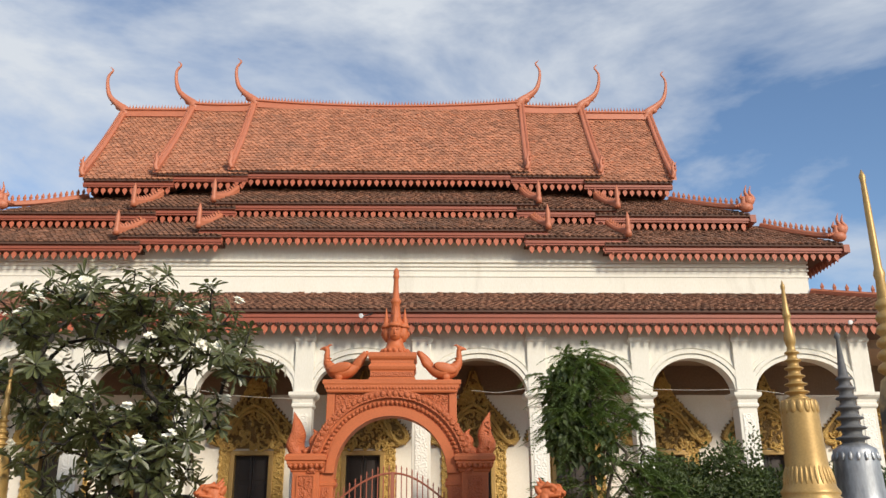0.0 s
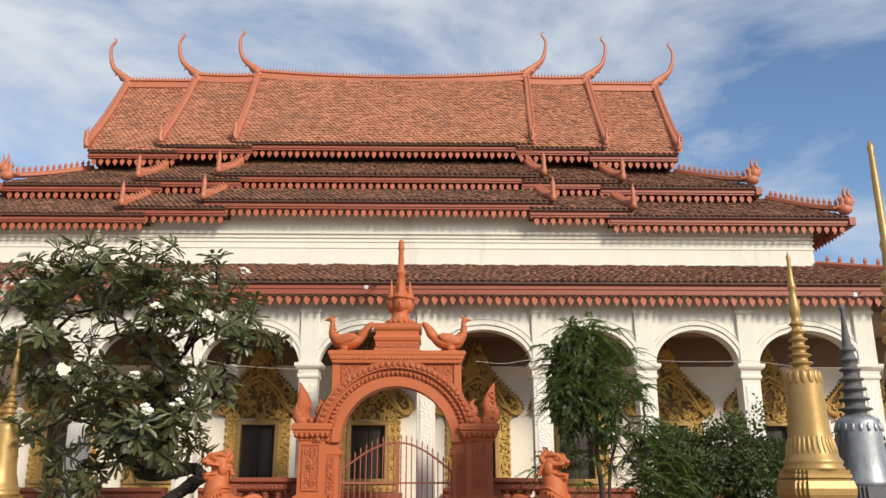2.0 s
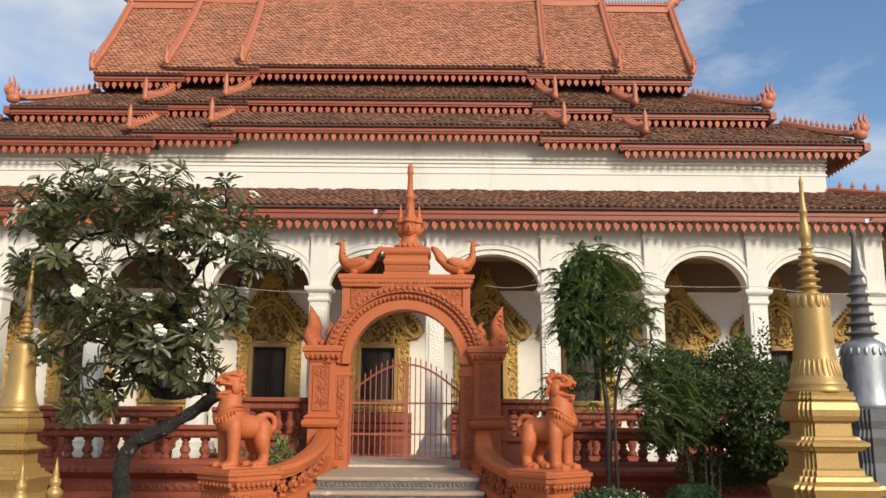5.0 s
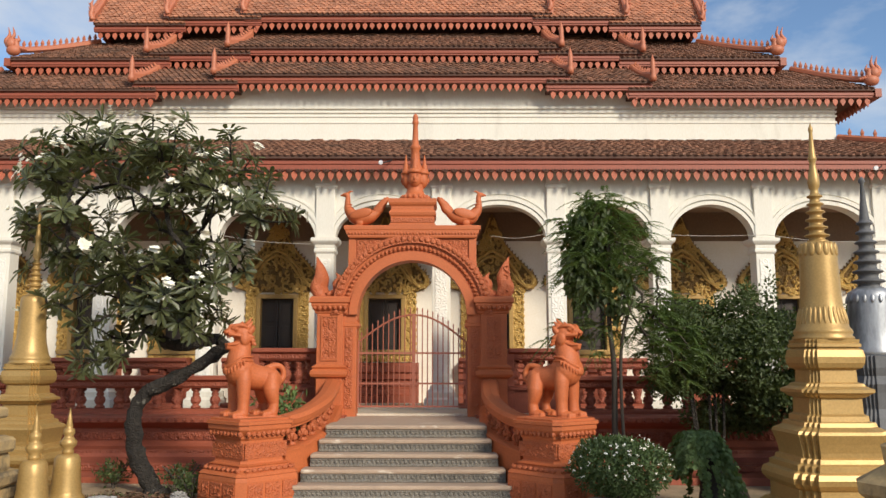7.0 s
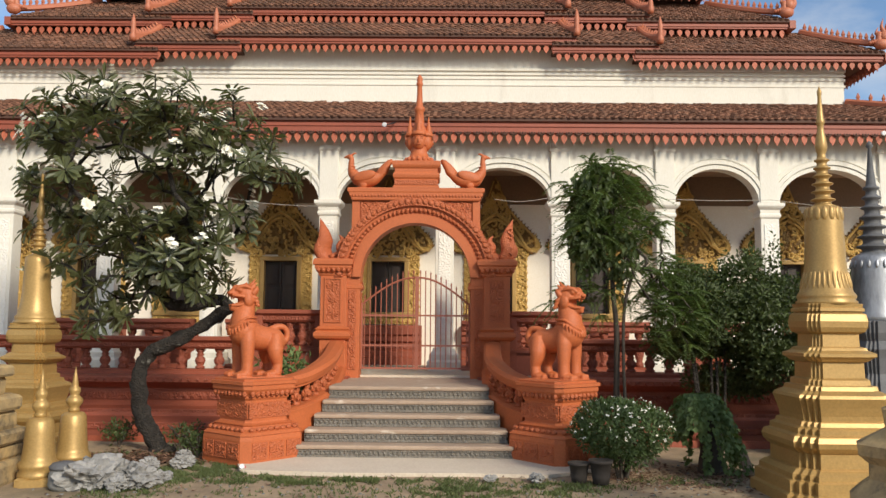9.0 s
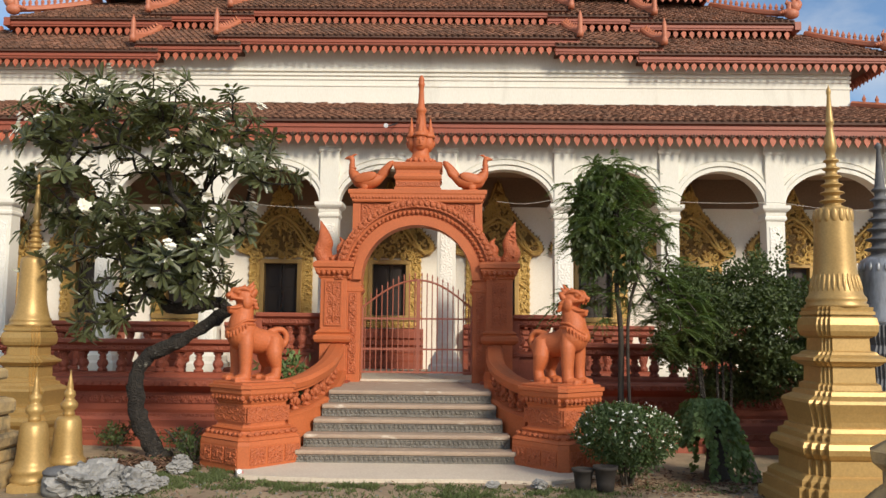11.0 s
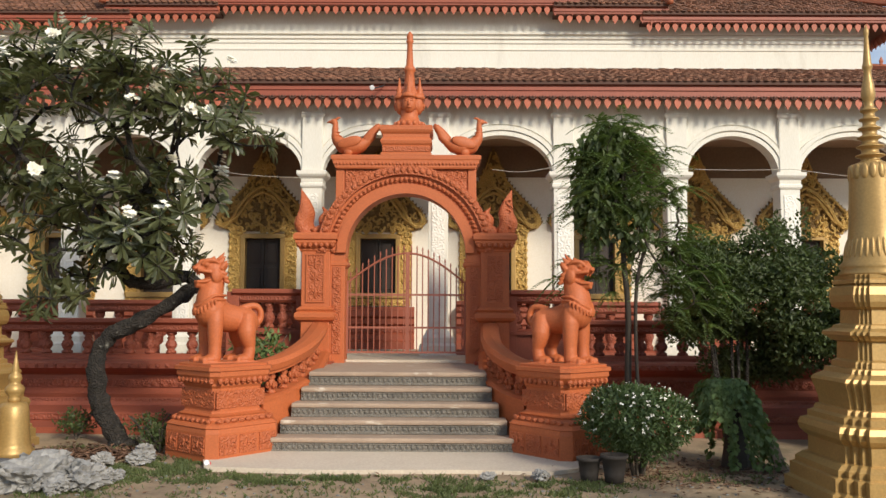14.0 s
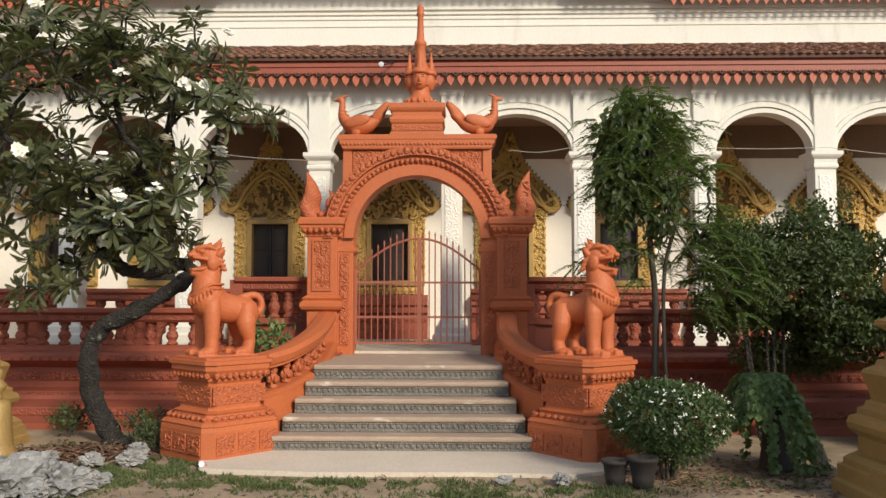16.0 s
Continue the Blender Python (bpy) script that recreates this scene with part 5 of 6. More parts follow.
lion_mesh = mesh_of("lion_statue", lion_statue(), TERRA, True)
for s in (-1, 1):
    pedestal(s)
    curved_rail(s)
    yaw = math.radians(-145) if s < 0 else math.radians(-35)
    lion = part("lion_statue", lion_mesh, None, at=Matrix.Translation((GX + s * 1.92, -0.75, 0.985)) @ Matrix.Rotation(yaw, 4, "Z") @ Matrix.Diagonal((0.88, 1.0, 1.01, 1)))
    md = lion.modifiers.new("skin", "REMESH")
    md.mode, md.voxel_size, md.use_smooth_shade = "VOXEL", 0.0075, True
    ms = lion.modifiers.new("soften", "SMOOTH")
    ms.factor, ms.iterations = 0.5, 4
    tagged(lion, "terracotta guardian lion statue standing on its pedestal", "statue", "guardian lions")


# ---------------- stupas ----------------
def redent(n=3, depth=0.10):
    """A square plan with stepped corners."""
    q = []
    for i in range(n + 1):
        a, b = 1 - i * depth, 1 - (n - i) * depth
        q.append((a, b))
        if i < n:
            q.append((1 - (i + 1) * depth, b))
    out = []
    for k in range(4):
        c, s_ = ((1, 0), (0, 1), (-1, 0), (0, -1))[k]
        out += [(x * c - y * s_, x * s_ + y * c) for x, y in q]
    return out


RED = redent(3, 0.10)


def gold_stupa(x, y, turn, label, mat, profile, bell, spire, petals, category="stupa", name="stupa", spire_mat=None, base_mat=None):
    st = thing(name, label, category, at=Matrix.Translation((x, y, 0)) @ Matrix.Rotation(turn, 4, "Z"))
    part("base", plan_loft(nb(), RED, profile), base_mat or mat, st, "stepped redented base")
    part("bell", lathe(nb(), bell, 32), mat, st, "flaring bell body", smooth=True)
    part("spire", lathe(nb(), spire, 20), spire_mat or mat, st, "ringed needle spire", smooth=True)
    for r, z, n, h, w in petals:
        me = mesh_of("petal", ball(nb(), (0, 0, 0), (0.016, w, h), u=8, v=6), mat, True)
        for i in range(n):
            part("petal", me, None, st, at=Matrix.Rotation(2 * math.pi * i / n, 4, "Z") @ Matrix.Translation((r, 0, z)) @ Matrix.Rotation(-0.06 if r < 0.2 else -0.22, 4, "Y"))
    return st


def ringed(z0, z1, r0, r1, n):
    out = []
    for i in range(n):
        a, b = z0 + (z1 - z0) * i / n, z0 + (z1 - z0) * (i + 1) / n
        r = r0 + (r1 - r0) * i / n
        out += [(r * 0.66, a), (r * 0.95, a + (b - a) * 0.25), (r, a + (b - a) * 0.5), (r * 0.9, a + (b - a) * 0.75), (r * 0.62, b - 0.004)]
    return out


G_PROFILE = [(0.66, -0.06), (0.66, 0.07), (0.62, 0.09), (0.62, 0.20), (0.58, 0.21), (0.58, 0.26), (0.53, 0.30), (0.485, 0.31), (0.485, 0.45), (0.51, 0.47), (0.545, 0.51), (0.555, 0.56), (0.535, 0.61), (0.485, 0.63), (0.485, 0.68), (0.44, 0.70), (0.43, 0.74),
             (0.40, 0.75), (0.405, 0.80), (0.425, 0.88), (0.455, 0.97), (0.44, 1.00), (0.365, 1.04), (0.355, 1.08), (0.31, 1.09), (0.305, 1.14), (0.27, 1.16), (0.265, 1.31), (0.305, 1.325), (0.325, 1.345), (0.365, 1.37), (0.365, 1.40), (0.30, 1.43), (0.285, 1.455), (0.24, 1.47), (0.235, 1.59), (0.285, 1.615), (0.305, 1.66), (0.31, 1.72), (0.295, 1.79), (0.26, 1.815), (0.285, 1.82), (0.285, 1.85), (0.27, 1.86), (0.275, 1.895), (0.24, 1.90)]
G_BELL = [(0.29, 1.89), (0.295, 1.92), (0.27, 1.94), (0.285, 1.965), (0.28, 1.99), (0.255, 2.02), (0.235, 2.10), (0.212, 2.20), (0.20, 2.32), (0.192, 2.5), (0.186, 2.66), (0.182, 2.80), (0.178, 2.87), (0.15, 2.90), (0.10, 2.91)]


def discs(z0, z1, r0, r1, n):
    """Thin flaring discs on a tapered stem."""
    out = []
    for i in range(n):
        a, h = z0 + (z1 - z0) * i / n, (z1 - z0) / n
        r = r0 + (r1 - r0) * i / n
        out += [(r * 0.62, a), (r * 0.66, a + h * 0.30), (r * 0.95, a + h * 0.44), (r, a + h * 0.52), (r * 0.93, a + h * 0.62), (r * 0.62, a + h * 0.78)]
    return out


G_SPIRE = [(0.10, 2.88), (0.118, 2.91), (0.085, 2.93)] + discs(2.93, 3.43, 0.125, 0.068, 6) + [(0.045, 3.43), (0.04, 3.46), (0.052, 3.49), (0.062, 3.54), (0.052, 3.62), (0.036, 3.70), (0.032, 3.76), (0.042, 3.78), (0.045, 3.80), (0.036, 3.83), (0.026, 3.95), (0.018, 4.08), (0.024, 4.10), (0.024, 4.13), (0.014, 4.15), (0.002, 4.19)]
gold_stupa(3.97, -2.74, radians(1), "large gold painted stupa on a stepped redented base", GOLD, G_PROFILE, G_BELL, G_SPIRE,
           [(0.176, 2.82, 16, 0.075, 0.034), (0.222, 2.14, 30, 0.10, 0.018)])
SC = lambda prof, k, z0=0.0: [(r * k, z0 + z * k) for r, z in prof]
k1 = 3.60 / 4.17
gold_stupa(-5.24, -0.62, radians(-5), "gold painted stupa beside the terrace wall", GOLD, SC(G_PROFILE, k1), SC(G_BELL, k1), SC(G_SPIRE, k1), [(0.15 * k1, 2.70 * k1, 14, 0.07, 0.025)])
gold_stupa(5.5, -0.75, radians(10), "silver grey stupa with a dark ringed spire", SILVER,
           [(0.508, -0.06), (0.508, 0.2), (0.451, 0.3), (0.492, 0.45), (0.410, 0.6), (0.344, 0.7), (0.377, 0.85), (0.344, 1.0), (0.295, 1.1), (0.328, 1.3), (0.361, 1.4), (0.295, 1.5), (0.328, 1.6), (0.328, 1.74), (0.279, 1.75)],
           [(0.317, 1.74), (0.317, 1.8), (0.299, 1.85), (0.282, 2.0), (0.268, 2.3), (0.264, 2.48), (0.255, 2.55), (0.141, 2.62), (0.088, 2.64)],
           [(0.16, 2.6)] + discs(2.62, 3.5, 0.205, 0.085, 7) + [(0.06, 3.5), (0.04, 3.7), (0.02, 3.96), (0.045, 3.99), (0.03, 4.03), (0.002, 4.06)],
           [(0.266, 2.46, 18, 0.06, 0.025)], spire_mat=DARKSTONE, base_mat=DARKSTONE)
gold_stupa(3.66, -5.15, radians(20), "weathered gold stupa with black stains and flaking paint", RUBBLE,
           [(0.541, -0.06), (0.541, 0.25), (0.492, 0.3), (0.508, 0.42), (0.443, 0.5), (0.394, 0.55), (0.394, 0.66), (0.451, 0.72), (0.459, 0.80), (0.377, 0.86), (0.295, 0.92), (0.312, 1.06), (0.246, 1.1)],
           [(0.238, 1.08), (0.246, 1.15), (0.211, 1.2), (0.176, 1.4), (0.158, 1.8), (0.145, 2.1), (0.167, 2.2), (0.150, 2.55), (0.114, 2.72), (0.070, 2.76)],
           [(0.08, 2.74)] + ringed(2.76, 3.35, 0.125, 0.06, 6) + [(0.045, 3.35), (0.035, 3.5), (0.045, 3.55), (0.03, 3.6), (0.026, 4.1), (0.02, 4.32), (0.026, 4.38), (0.002, 4.44)], [], spire_mat=GOLD)
S_BASE = [(0.197, -0.05), (0.197, 0.04), (0.164, 0.06)]
S_BELL = [(0.16, 0.03), (0.165, 0.09), (0.145, 0.12), (0.165, 0.15), (0.165, 0.19), (0.14, 0.22), (0.135, 0.26), (0.125, 0.36), (0.118, 0.5), (0.11, 0.61), (0.09, 0.65), (0.05, 0.66)]
S_SPIRE = [(0.05, 0.65), (0.055, 0.69), (0.045, 0.71), (0.075, 0.75), (0.08, 0.79), (0.05, 0.83), (0.04, 0.85), (0.055, 0.88), (0.05, 0.92), (0.03, 0.94), (0.032, 0.96), (0.018, 1.05), (0.002, 1.16)]
S_BELL = [(r * 1.21, z) for r, z in S_BELL]
S_SPIRE = [(r * 1.15, z) for r, z in S_SPIRE]
for sx, sy in ((-4.08, -1.95), (-4.18, -2.5)):
    gold_stupa(sx, sy, 0.3, "small gold painted bell stupa on the ground", GOLD, S_BASE, S_BELL, S_SPIRE, [], name="small_stupa")


def eroded_stupa():
    """A crumbling old stone stump of stacked mouldings."""
    st = thing("ruined_stupa", "crumbling weathered stone stupa base stained black", "stupa", at=Matrix.Translation((-5.2, -2.5, 0)))
    rr = random.Random(9)
    z = -0.05
    for i, (r, h) in enumerate(((0.72, 0.25), (0.64, 0.16), (0.68, 0.14), (0.56, 0.2), (0.60, 0.16), (0.46, 0.2), (0.52, 0.12), (0.38, 0.26), (0.30, 0.2), (0.2, 0.2))):
        rings = []
        for zz, k in ((z, 0.97), (z + h * 0.2, 1.0), (z + h * 0.8, 1.0), (z + h, 0.95)):
            rings.append([Vector((x * r * k * (1 + 0.05 * noise.noise((x * 3, y * 3, zz * 5))), y * r * k * (1 + 0.05 * noise.noise((y * 4, x * 2, zz * 6))), zz)) for x, y in RED])
        part("course", ring_loft(nb(), rings), RUBBLE, st)
        z += h
    return st


eroded_stupa()


# ---------------- plants ----------------
def leaf_cloud(name, leaves, mat, parent=None, shape="long", label=""):
    """One mesh of many small folded leaves: (place, direction, normal, length, width)."""
    verts, faces = [], []
    for p, d, nrm, length, width in leaves:
        p, d = Vector(p), Vector(d).normalized()
        side = d.cross(Vector(nrm))
        if side.length < 1e-4:
            side = d.orthogonal()
        side.normalize()
        up = side.cross(d)
        k = len(verts)
        if shape == "long":
            for a, b, c in ((0, 0, 0), (0.38, -0.27, 0.05), (0.78, -0.5, 0.03), (0.95, -0.24, -0.03), (1.0, 0, -0.07), (0.95, 0.24, -0.03), (0.78, 0.5, 0.03), (0.38, 0.27, 0.05), (0.42, 0, 0.0), (0.80, 0, -0.04)):
                verts.append(p + d * (a * length) + side * (b * width) + up * (c * length))
            faces += [(k, k + 8, k + 1), (k, k + 7, k + 8), (k + 1, k + 8, k + 9, k + 2), (k + 8, k + 7, k + 6, k + 9), (k + 2, k + 9, k + 4, k + 3), (k + 9, k + 6, k + 5, k + 4)]
        else:
            for a, b, c in ((0, 0, 0), (0.5, -0.5, 0.1), (1.0, 0, -0.05), (0.5, 0.5, 0.1)):
                verts.append(p + d * (a * length) + side * (b * width) + up * (c * length))
            faces += [(k, k + 1, k + 2), (k, k + 2, k + 3)]
    me = bpy.data.meshes.new(name)
    me.from_pydata([tuple(v) for v in verts], [], faces)
    me.materials.append(mat)
    ob = part(name, me, None, parent, label)
    return tagged(ob, kind="stuff")


def unit(rng):
    while True:
        v = Vector((rng.uniform(-1, 1), rng.uniform(-1, 1), rng.uniform(-1, 1)))
        if 0.05 < v.length < 1:
            return v.normalized()


def grow(rng, trunk, tips, r_tip=0.012, power=2.3, bend=0.12):
    """Limbs that reach from a trunk's upper end to every tip; returns nodes (place, parent, radius)."""
    nodes = [(Vector(p), i - 1) for i, p in enumerate(trunk)]
    fork = Vector(trunk[-1])
    first = len(nodes) - 3
    order = sorted(tips, key=lambda q: (Vector(q) - fork).length)
    ends = []
    for q in order:
        q = Vector(q)
        best, bi = 1e9, len(nodes) - 1
        for i in range(first, len(nodes)):
            v = nodes[i][0]
            c = (v - q).length + 0.35 * (v - fork).length
            if c < best and (v - fork).length < (q - fork).length:
                best, bi = c, i
        a = nodes[bi][0].copy()
        n = max(2, int((q - a).length / 0.22))
        cur = bi
        off = unit(rng) * bend * (q - a).length
        for k in range(1, n + 1):
            s = k / n
            p = a.lerp(q, s) + off * math.sin(math.pi * s) + (unit(rng) * 0.03 if k < n else Vector())
            p.z += 0.10 * (q - a).length * math.sin(math.pi * s) * -0.5
            nodes.append((p, cur))
            cur = len(nodes) - 1
        ends.append(cur)
    load = [0.0] * len(nodes)
    for e in ends:
        load[e] += 1
    for i in range(len(nodes) - 1, 0, -1):
        if load[i] == 0:
            load[i] = 0.5
        load[nodes[i][1]] += load[i] if nodes[i][1] >= 0 else 0
    rad = [r_tip * max(l, 1) ** (1 / power) for l in load]
    return nodes, rad, ends


def limbs(nodes, rad, start, seg=6):
    bm = nb()
    for i in range(start, len(nodes)):
        p, par = nodes[i]
        if par < 0:
            continue
        a = nodes[par][0]
        ra = min(rad[par], rad[i] * 1.35)
        tube(bm, [a - (p - a) * 0.08, p + (p - a) * 0.05], [ra, rad[i]], seg)
    return bm


def plumeria():
    rng = random.Random(12)
    t = thing("plumeria_tree", "crooked dark plumeria tree with white flower clusters", "tree")
    y = -0.25
    trunk = smooth_curve([(-3.66, y, -0.08), (-3.74, y, 0.10), (-3.93, y, 0.42), (-3.99, y - 0.02, 0.78), (-3.98, y, 1.06), (-3.86, y, 1.26), (-3.68, y, 1.34), (-3.38, y + 0.02, 1.50), (-3.06, y + 0.04, 1.70), (-2.86, y + 0.05, 1.88), (-3.02, y + 0.05, 1.97), (-3.3, y, 1.88), (-3.62, y - 0.02, 1.90), (-3.74, y, 2.05), (-3.72, y, 2.3)], 5)
    n = len(trunk)
    rr = [0.110 - 0.042 * min(1, i / (n - 1) * 1.15) + 0.10 * max(0, 1 - i / 5) ** 2 for i in range(n)]
    bm = nb()
    tube(bm, [p + Vector((rng.uniform(-1, 1), rng.uniform(-1, 1), 0)) * 0.012 for p in trunk], [r * rng.uniform(0.92, 1.08) for r in rr], 20)
    for v in bm.verts:
        v.co += Vector((noise.noise(v.co * 9), noise.noise(v.co * 9 + Vector((7, 0, 0))), noise.noise(v.co * 9 + Vector((0, 9, 0))))) * 0.035 + (Vector((noise.noise(v.co * 24), noise.noise(v.co * 24 + Vector((5, 0, 0))), noise.noise(v.co * 24 + Vector((0, 5, 0)))))) * 0.016
    part("trunk", bm, BARK, t, "crooked dark trunk with pale lichen", smooth=True)
    tips = []
    lobes = [((-4.2, y, 3.85), (1.55, 1.2, 1.22), 175), ((-4.9, y, 4.4), (0.9, 0.9, 0.5), 28), ((-3.4, y, 4.55), (0.62, 0.8, 0.42), 26), ((-2.78, y - 0.1, 3.95), (0.66, 0.8, 0.5), 34), ((-2.2, y - 0.1, 3.58), (0.38, 0.4, 0.2), 7), ((-2.85, y, 3.02), (0.42, 0.6, 0.34), 14),
             ((-3.75, y, 2.6), (0.95, 0.9, 0.6), 58), ((-3.1, y - 0.1, 2.45), (0.5, 0.7, 0.45), 26), ((-4.75, y, 2.7), (0.85, 0.8, 0.7), 36), ((-4.5, y - 0.1, 1.95), (0.55, 0.55, 0.36), 16), ((-3.45, y - 0.45, 2.1), (0.5, 0.25, 0.25), 12), ((-4.45, y - 0.3, 1.62), (0.35, 0.3, 0.14), 5)]
    gaps = [((-3.12, 3.48), (0.40, 0.22)), ((-4.45, 3.38), (0.26, 0.2)), ((-3.75, 3.25), (0.2, 0.16))]
    for c, s, k in lobes:
        for _ in range(k):
            v = unit(rng) * rng.uniform(0.3, 1.0) ** 0.5
            q = Vector((c[0] + v.x * s[0], c[1] + v.y * s[1], c[2] + v.z * s[2]))
            if any(((q.x - g[0]) / e[0]) ** 2 + ((q.z - g[1]) / e[1]) ** 2 < 1 for g, e in gaps) or any((q - Vector(o)).length < 0.185 for o in tips):
                continue
            tips.append(tuple(q))
    nodes, rad, ends = grow(rng, trunk, tips, 0.010, 2.9)
    part("limb", limbs(nodes, rad, n), BARK, t, "many forked grey-brown branches", smooth=True)
    leaves, flowers = [], []
    for e in ends:
        p, par = nodes[e]
        d = (p - nodes[par][0]).normalized() + Vector((0, 0, 0.35))
        d.normalize()
        k = rng.randint(12, 18)
        a0 = rng.uniform(0, 6)
        q1 = d.orthogonal().normalized()
        q2 = d.cross(q1)
        for i in range(k):
            a = a0 + i * 2.4
            f = rng.uniform(0.15, 0.75)
            out = (q1 * math.cos(a) + q2 * math.sin(a)) * (1 - f * 0.45) + d * (f - 0.25) + Vector((0, 0, -0.12))
            leaves.append((p - d * rng.uniform(0, 0.07), out, d, rng.uniform(0.15, 0.28), rng.uniform(0.050, 0.074)))
        if rng.random() < 0.38 and p.z > 2.2 or rng.random() < 0.05:
            c = p + d * 0.16
            for i in range(rng.randint(4, 11)):
                o = unit(rng) * rng.uniform(0.02, 0.075)
                for m in range(5):
                    a = m * 1.2566 + i
                    flowers.append((c + o, q1 * math.cos(a) + q2 * math.sin(a) + o * 4 + d * 0.3, d, 0.052, 0.044))
    leaf_cloud("leaves", leaves, LEAF_PLUM, t, "long", "whorls of long dark green leaves")
    leaf_cloud("blossom", flowers, PETAL, t, "short", "clusters of white flowers")


def feathery_tree():
    rng = random.Random(5)
    t = thing("feathery_tree", "slender young tree with feathery drooping green leaves", "tree")
    x, y = 2.30, -0.2
    trunk = smooth_curve([(x, y, -0.05), (x + 0.02, y, 0.8), (x + 0.03, y, 1.6), (x - 0.02, y, 2.3), (x + 0.02, y, 3.0), (x - 0.05, y, 3.4)], 5)
    part("trunk", tube(nb(), trunk, [0.046 - 0.024 * i / (len(trunk) - 1) for i in range(len(trunk))], 8), BARK_THIN, t, smooth=True)
    part("second_stem", tube(nb(), smooth_curve([(x + 0.16, y - 0.1, -0.05), (x + 0.10, y - 0.1, 1.0), (x + 0.14, y, 1.9), (x + 0.3, y, 2.5)], 4), [0.022] * 13, 6), BARK_THIN, t, smooth=True)
    tips = []
    for c, s, k in (((x - 0.14, y, 3.52), (0.60, 0.6, 0.52), 75), ((x - 0.3, y, 2.9), (0.42, 0.5, 0.4), 34), ((x + 0.25, y, 3.0), (0.5, 0.5, 0.45), 30), ((x + 0.45, y, 2.2), (0.6, 0.5, 0.5), 40), ((x - 0.45, y, 2.0), (0.45, 0.4, 0.25), 16), ((x + 0.75, y - 0.1, 1.85), (0.5, 0.4, 0.5), 30)):
        for _ in range(k):
            v = unit(rng) * rng.uniform(0.4, 1.0)
            tips.append((c[0] + v.x * s[0], c[1] + v.y * s[1], c[2] + v.z * s[2]))
    nodes, rad, ends = grow(rng, trunk, tips, 0.005, 2.4)
    part("limb", limbs(nodes, rad, len(trunk), 5), BARK_THIN, t, smooth=True)
    leaves = []
    for e in ends:
        p, par = nodes[e]
        for j in range(4):
            d = (unit(rng) + Vector((0, 0, 0.1)) + (p - Vector((x, y, p.z))) * 0.6)
            d.z *= 0.4
            d.normalize()
            length = rng.uniform(0.22, 0.42)
            side = d.cross(Vector((0, 0, 1))).normalized()
            for i in range(13):
                s = (i + 1) / 13
                q = p + d * (length * s) + Vector((0, 0, -0.22 * length * s * s * 2))
                for sd in (-1, 1):
                    leaves.append((q, side * sd + d * 0.55 + Vector((0, 0, -0.25 + rng.uniform(-0.2, 0.2))), Vector((0, 0, 1)), rng.uniform(0.06, 0.085) * (1.15 - 0.5 * s), 0.024))
    leaf_cloud("leaves", leaves, LEAF_FEATHER, t, "short", "fine feathery green leaflets")
    climber = []
    for c, s, k in (((x - 0.38, y - 0.1, 2.95), (0.26, 0.3, 0.62), 520), ((x - 0.25, y - 0.2, 3.5), (0.34, 0.3, 0.35), 260), ((x + 0.05, y - 0.15, 2.6), (0.25, 0.25, 0.4), 160)):
        for _ in range(k):
            v = unit(rng) * rng.uniform(0.5, 1.0)
            p = Vector((c[0] + v.x * s[0], c[1] + v.y * s[1], c[2] + v.z * s[2]))
            climber.append((p, unit(rng) * 0.6 + Vector((0, 0, -1.0)), unit(rng) + Vector((0, -1, 0.3)), rng.uniform(0.09, 0.15), rng.uniform(0.06, 0.085)))
    leaf_cloud("climber", climber, LEAF_BUSH, t, "short", "dark drooping leaves of a climbing vine")


def blob_leaves(rng, lobes, n, size, droop=0.0, shell=0.55):
    out = []
    tot = sum(l[2] for l in lobes)
    for c, s, wgt in lobes:
        for _ in range(int(n * wgt / tot)):
            v = unit(rng)
            k = shell + (1 - shell) * rng.random()
            k *= 1 + 0.14 * noise.noise((v.x * 3 + c[0], v.y * 3, v.z * 3 + c[2]))
            p = (c[0] + v.x * s[0] * k, c[1] + v.y * s[1] * k, c[2] + v.z * s[2] * k)
            if p[2] < 0.02:
                continue
            d = unit(rng) + v * 0.7 + Vector((0, 0, 0.25 - droop))
            out.append((p, d, v + unit(rng) * 0.5, size * rng.uniform(0.7, 1.3), size * rng.uniform(0.4, 0.62)))
    return out


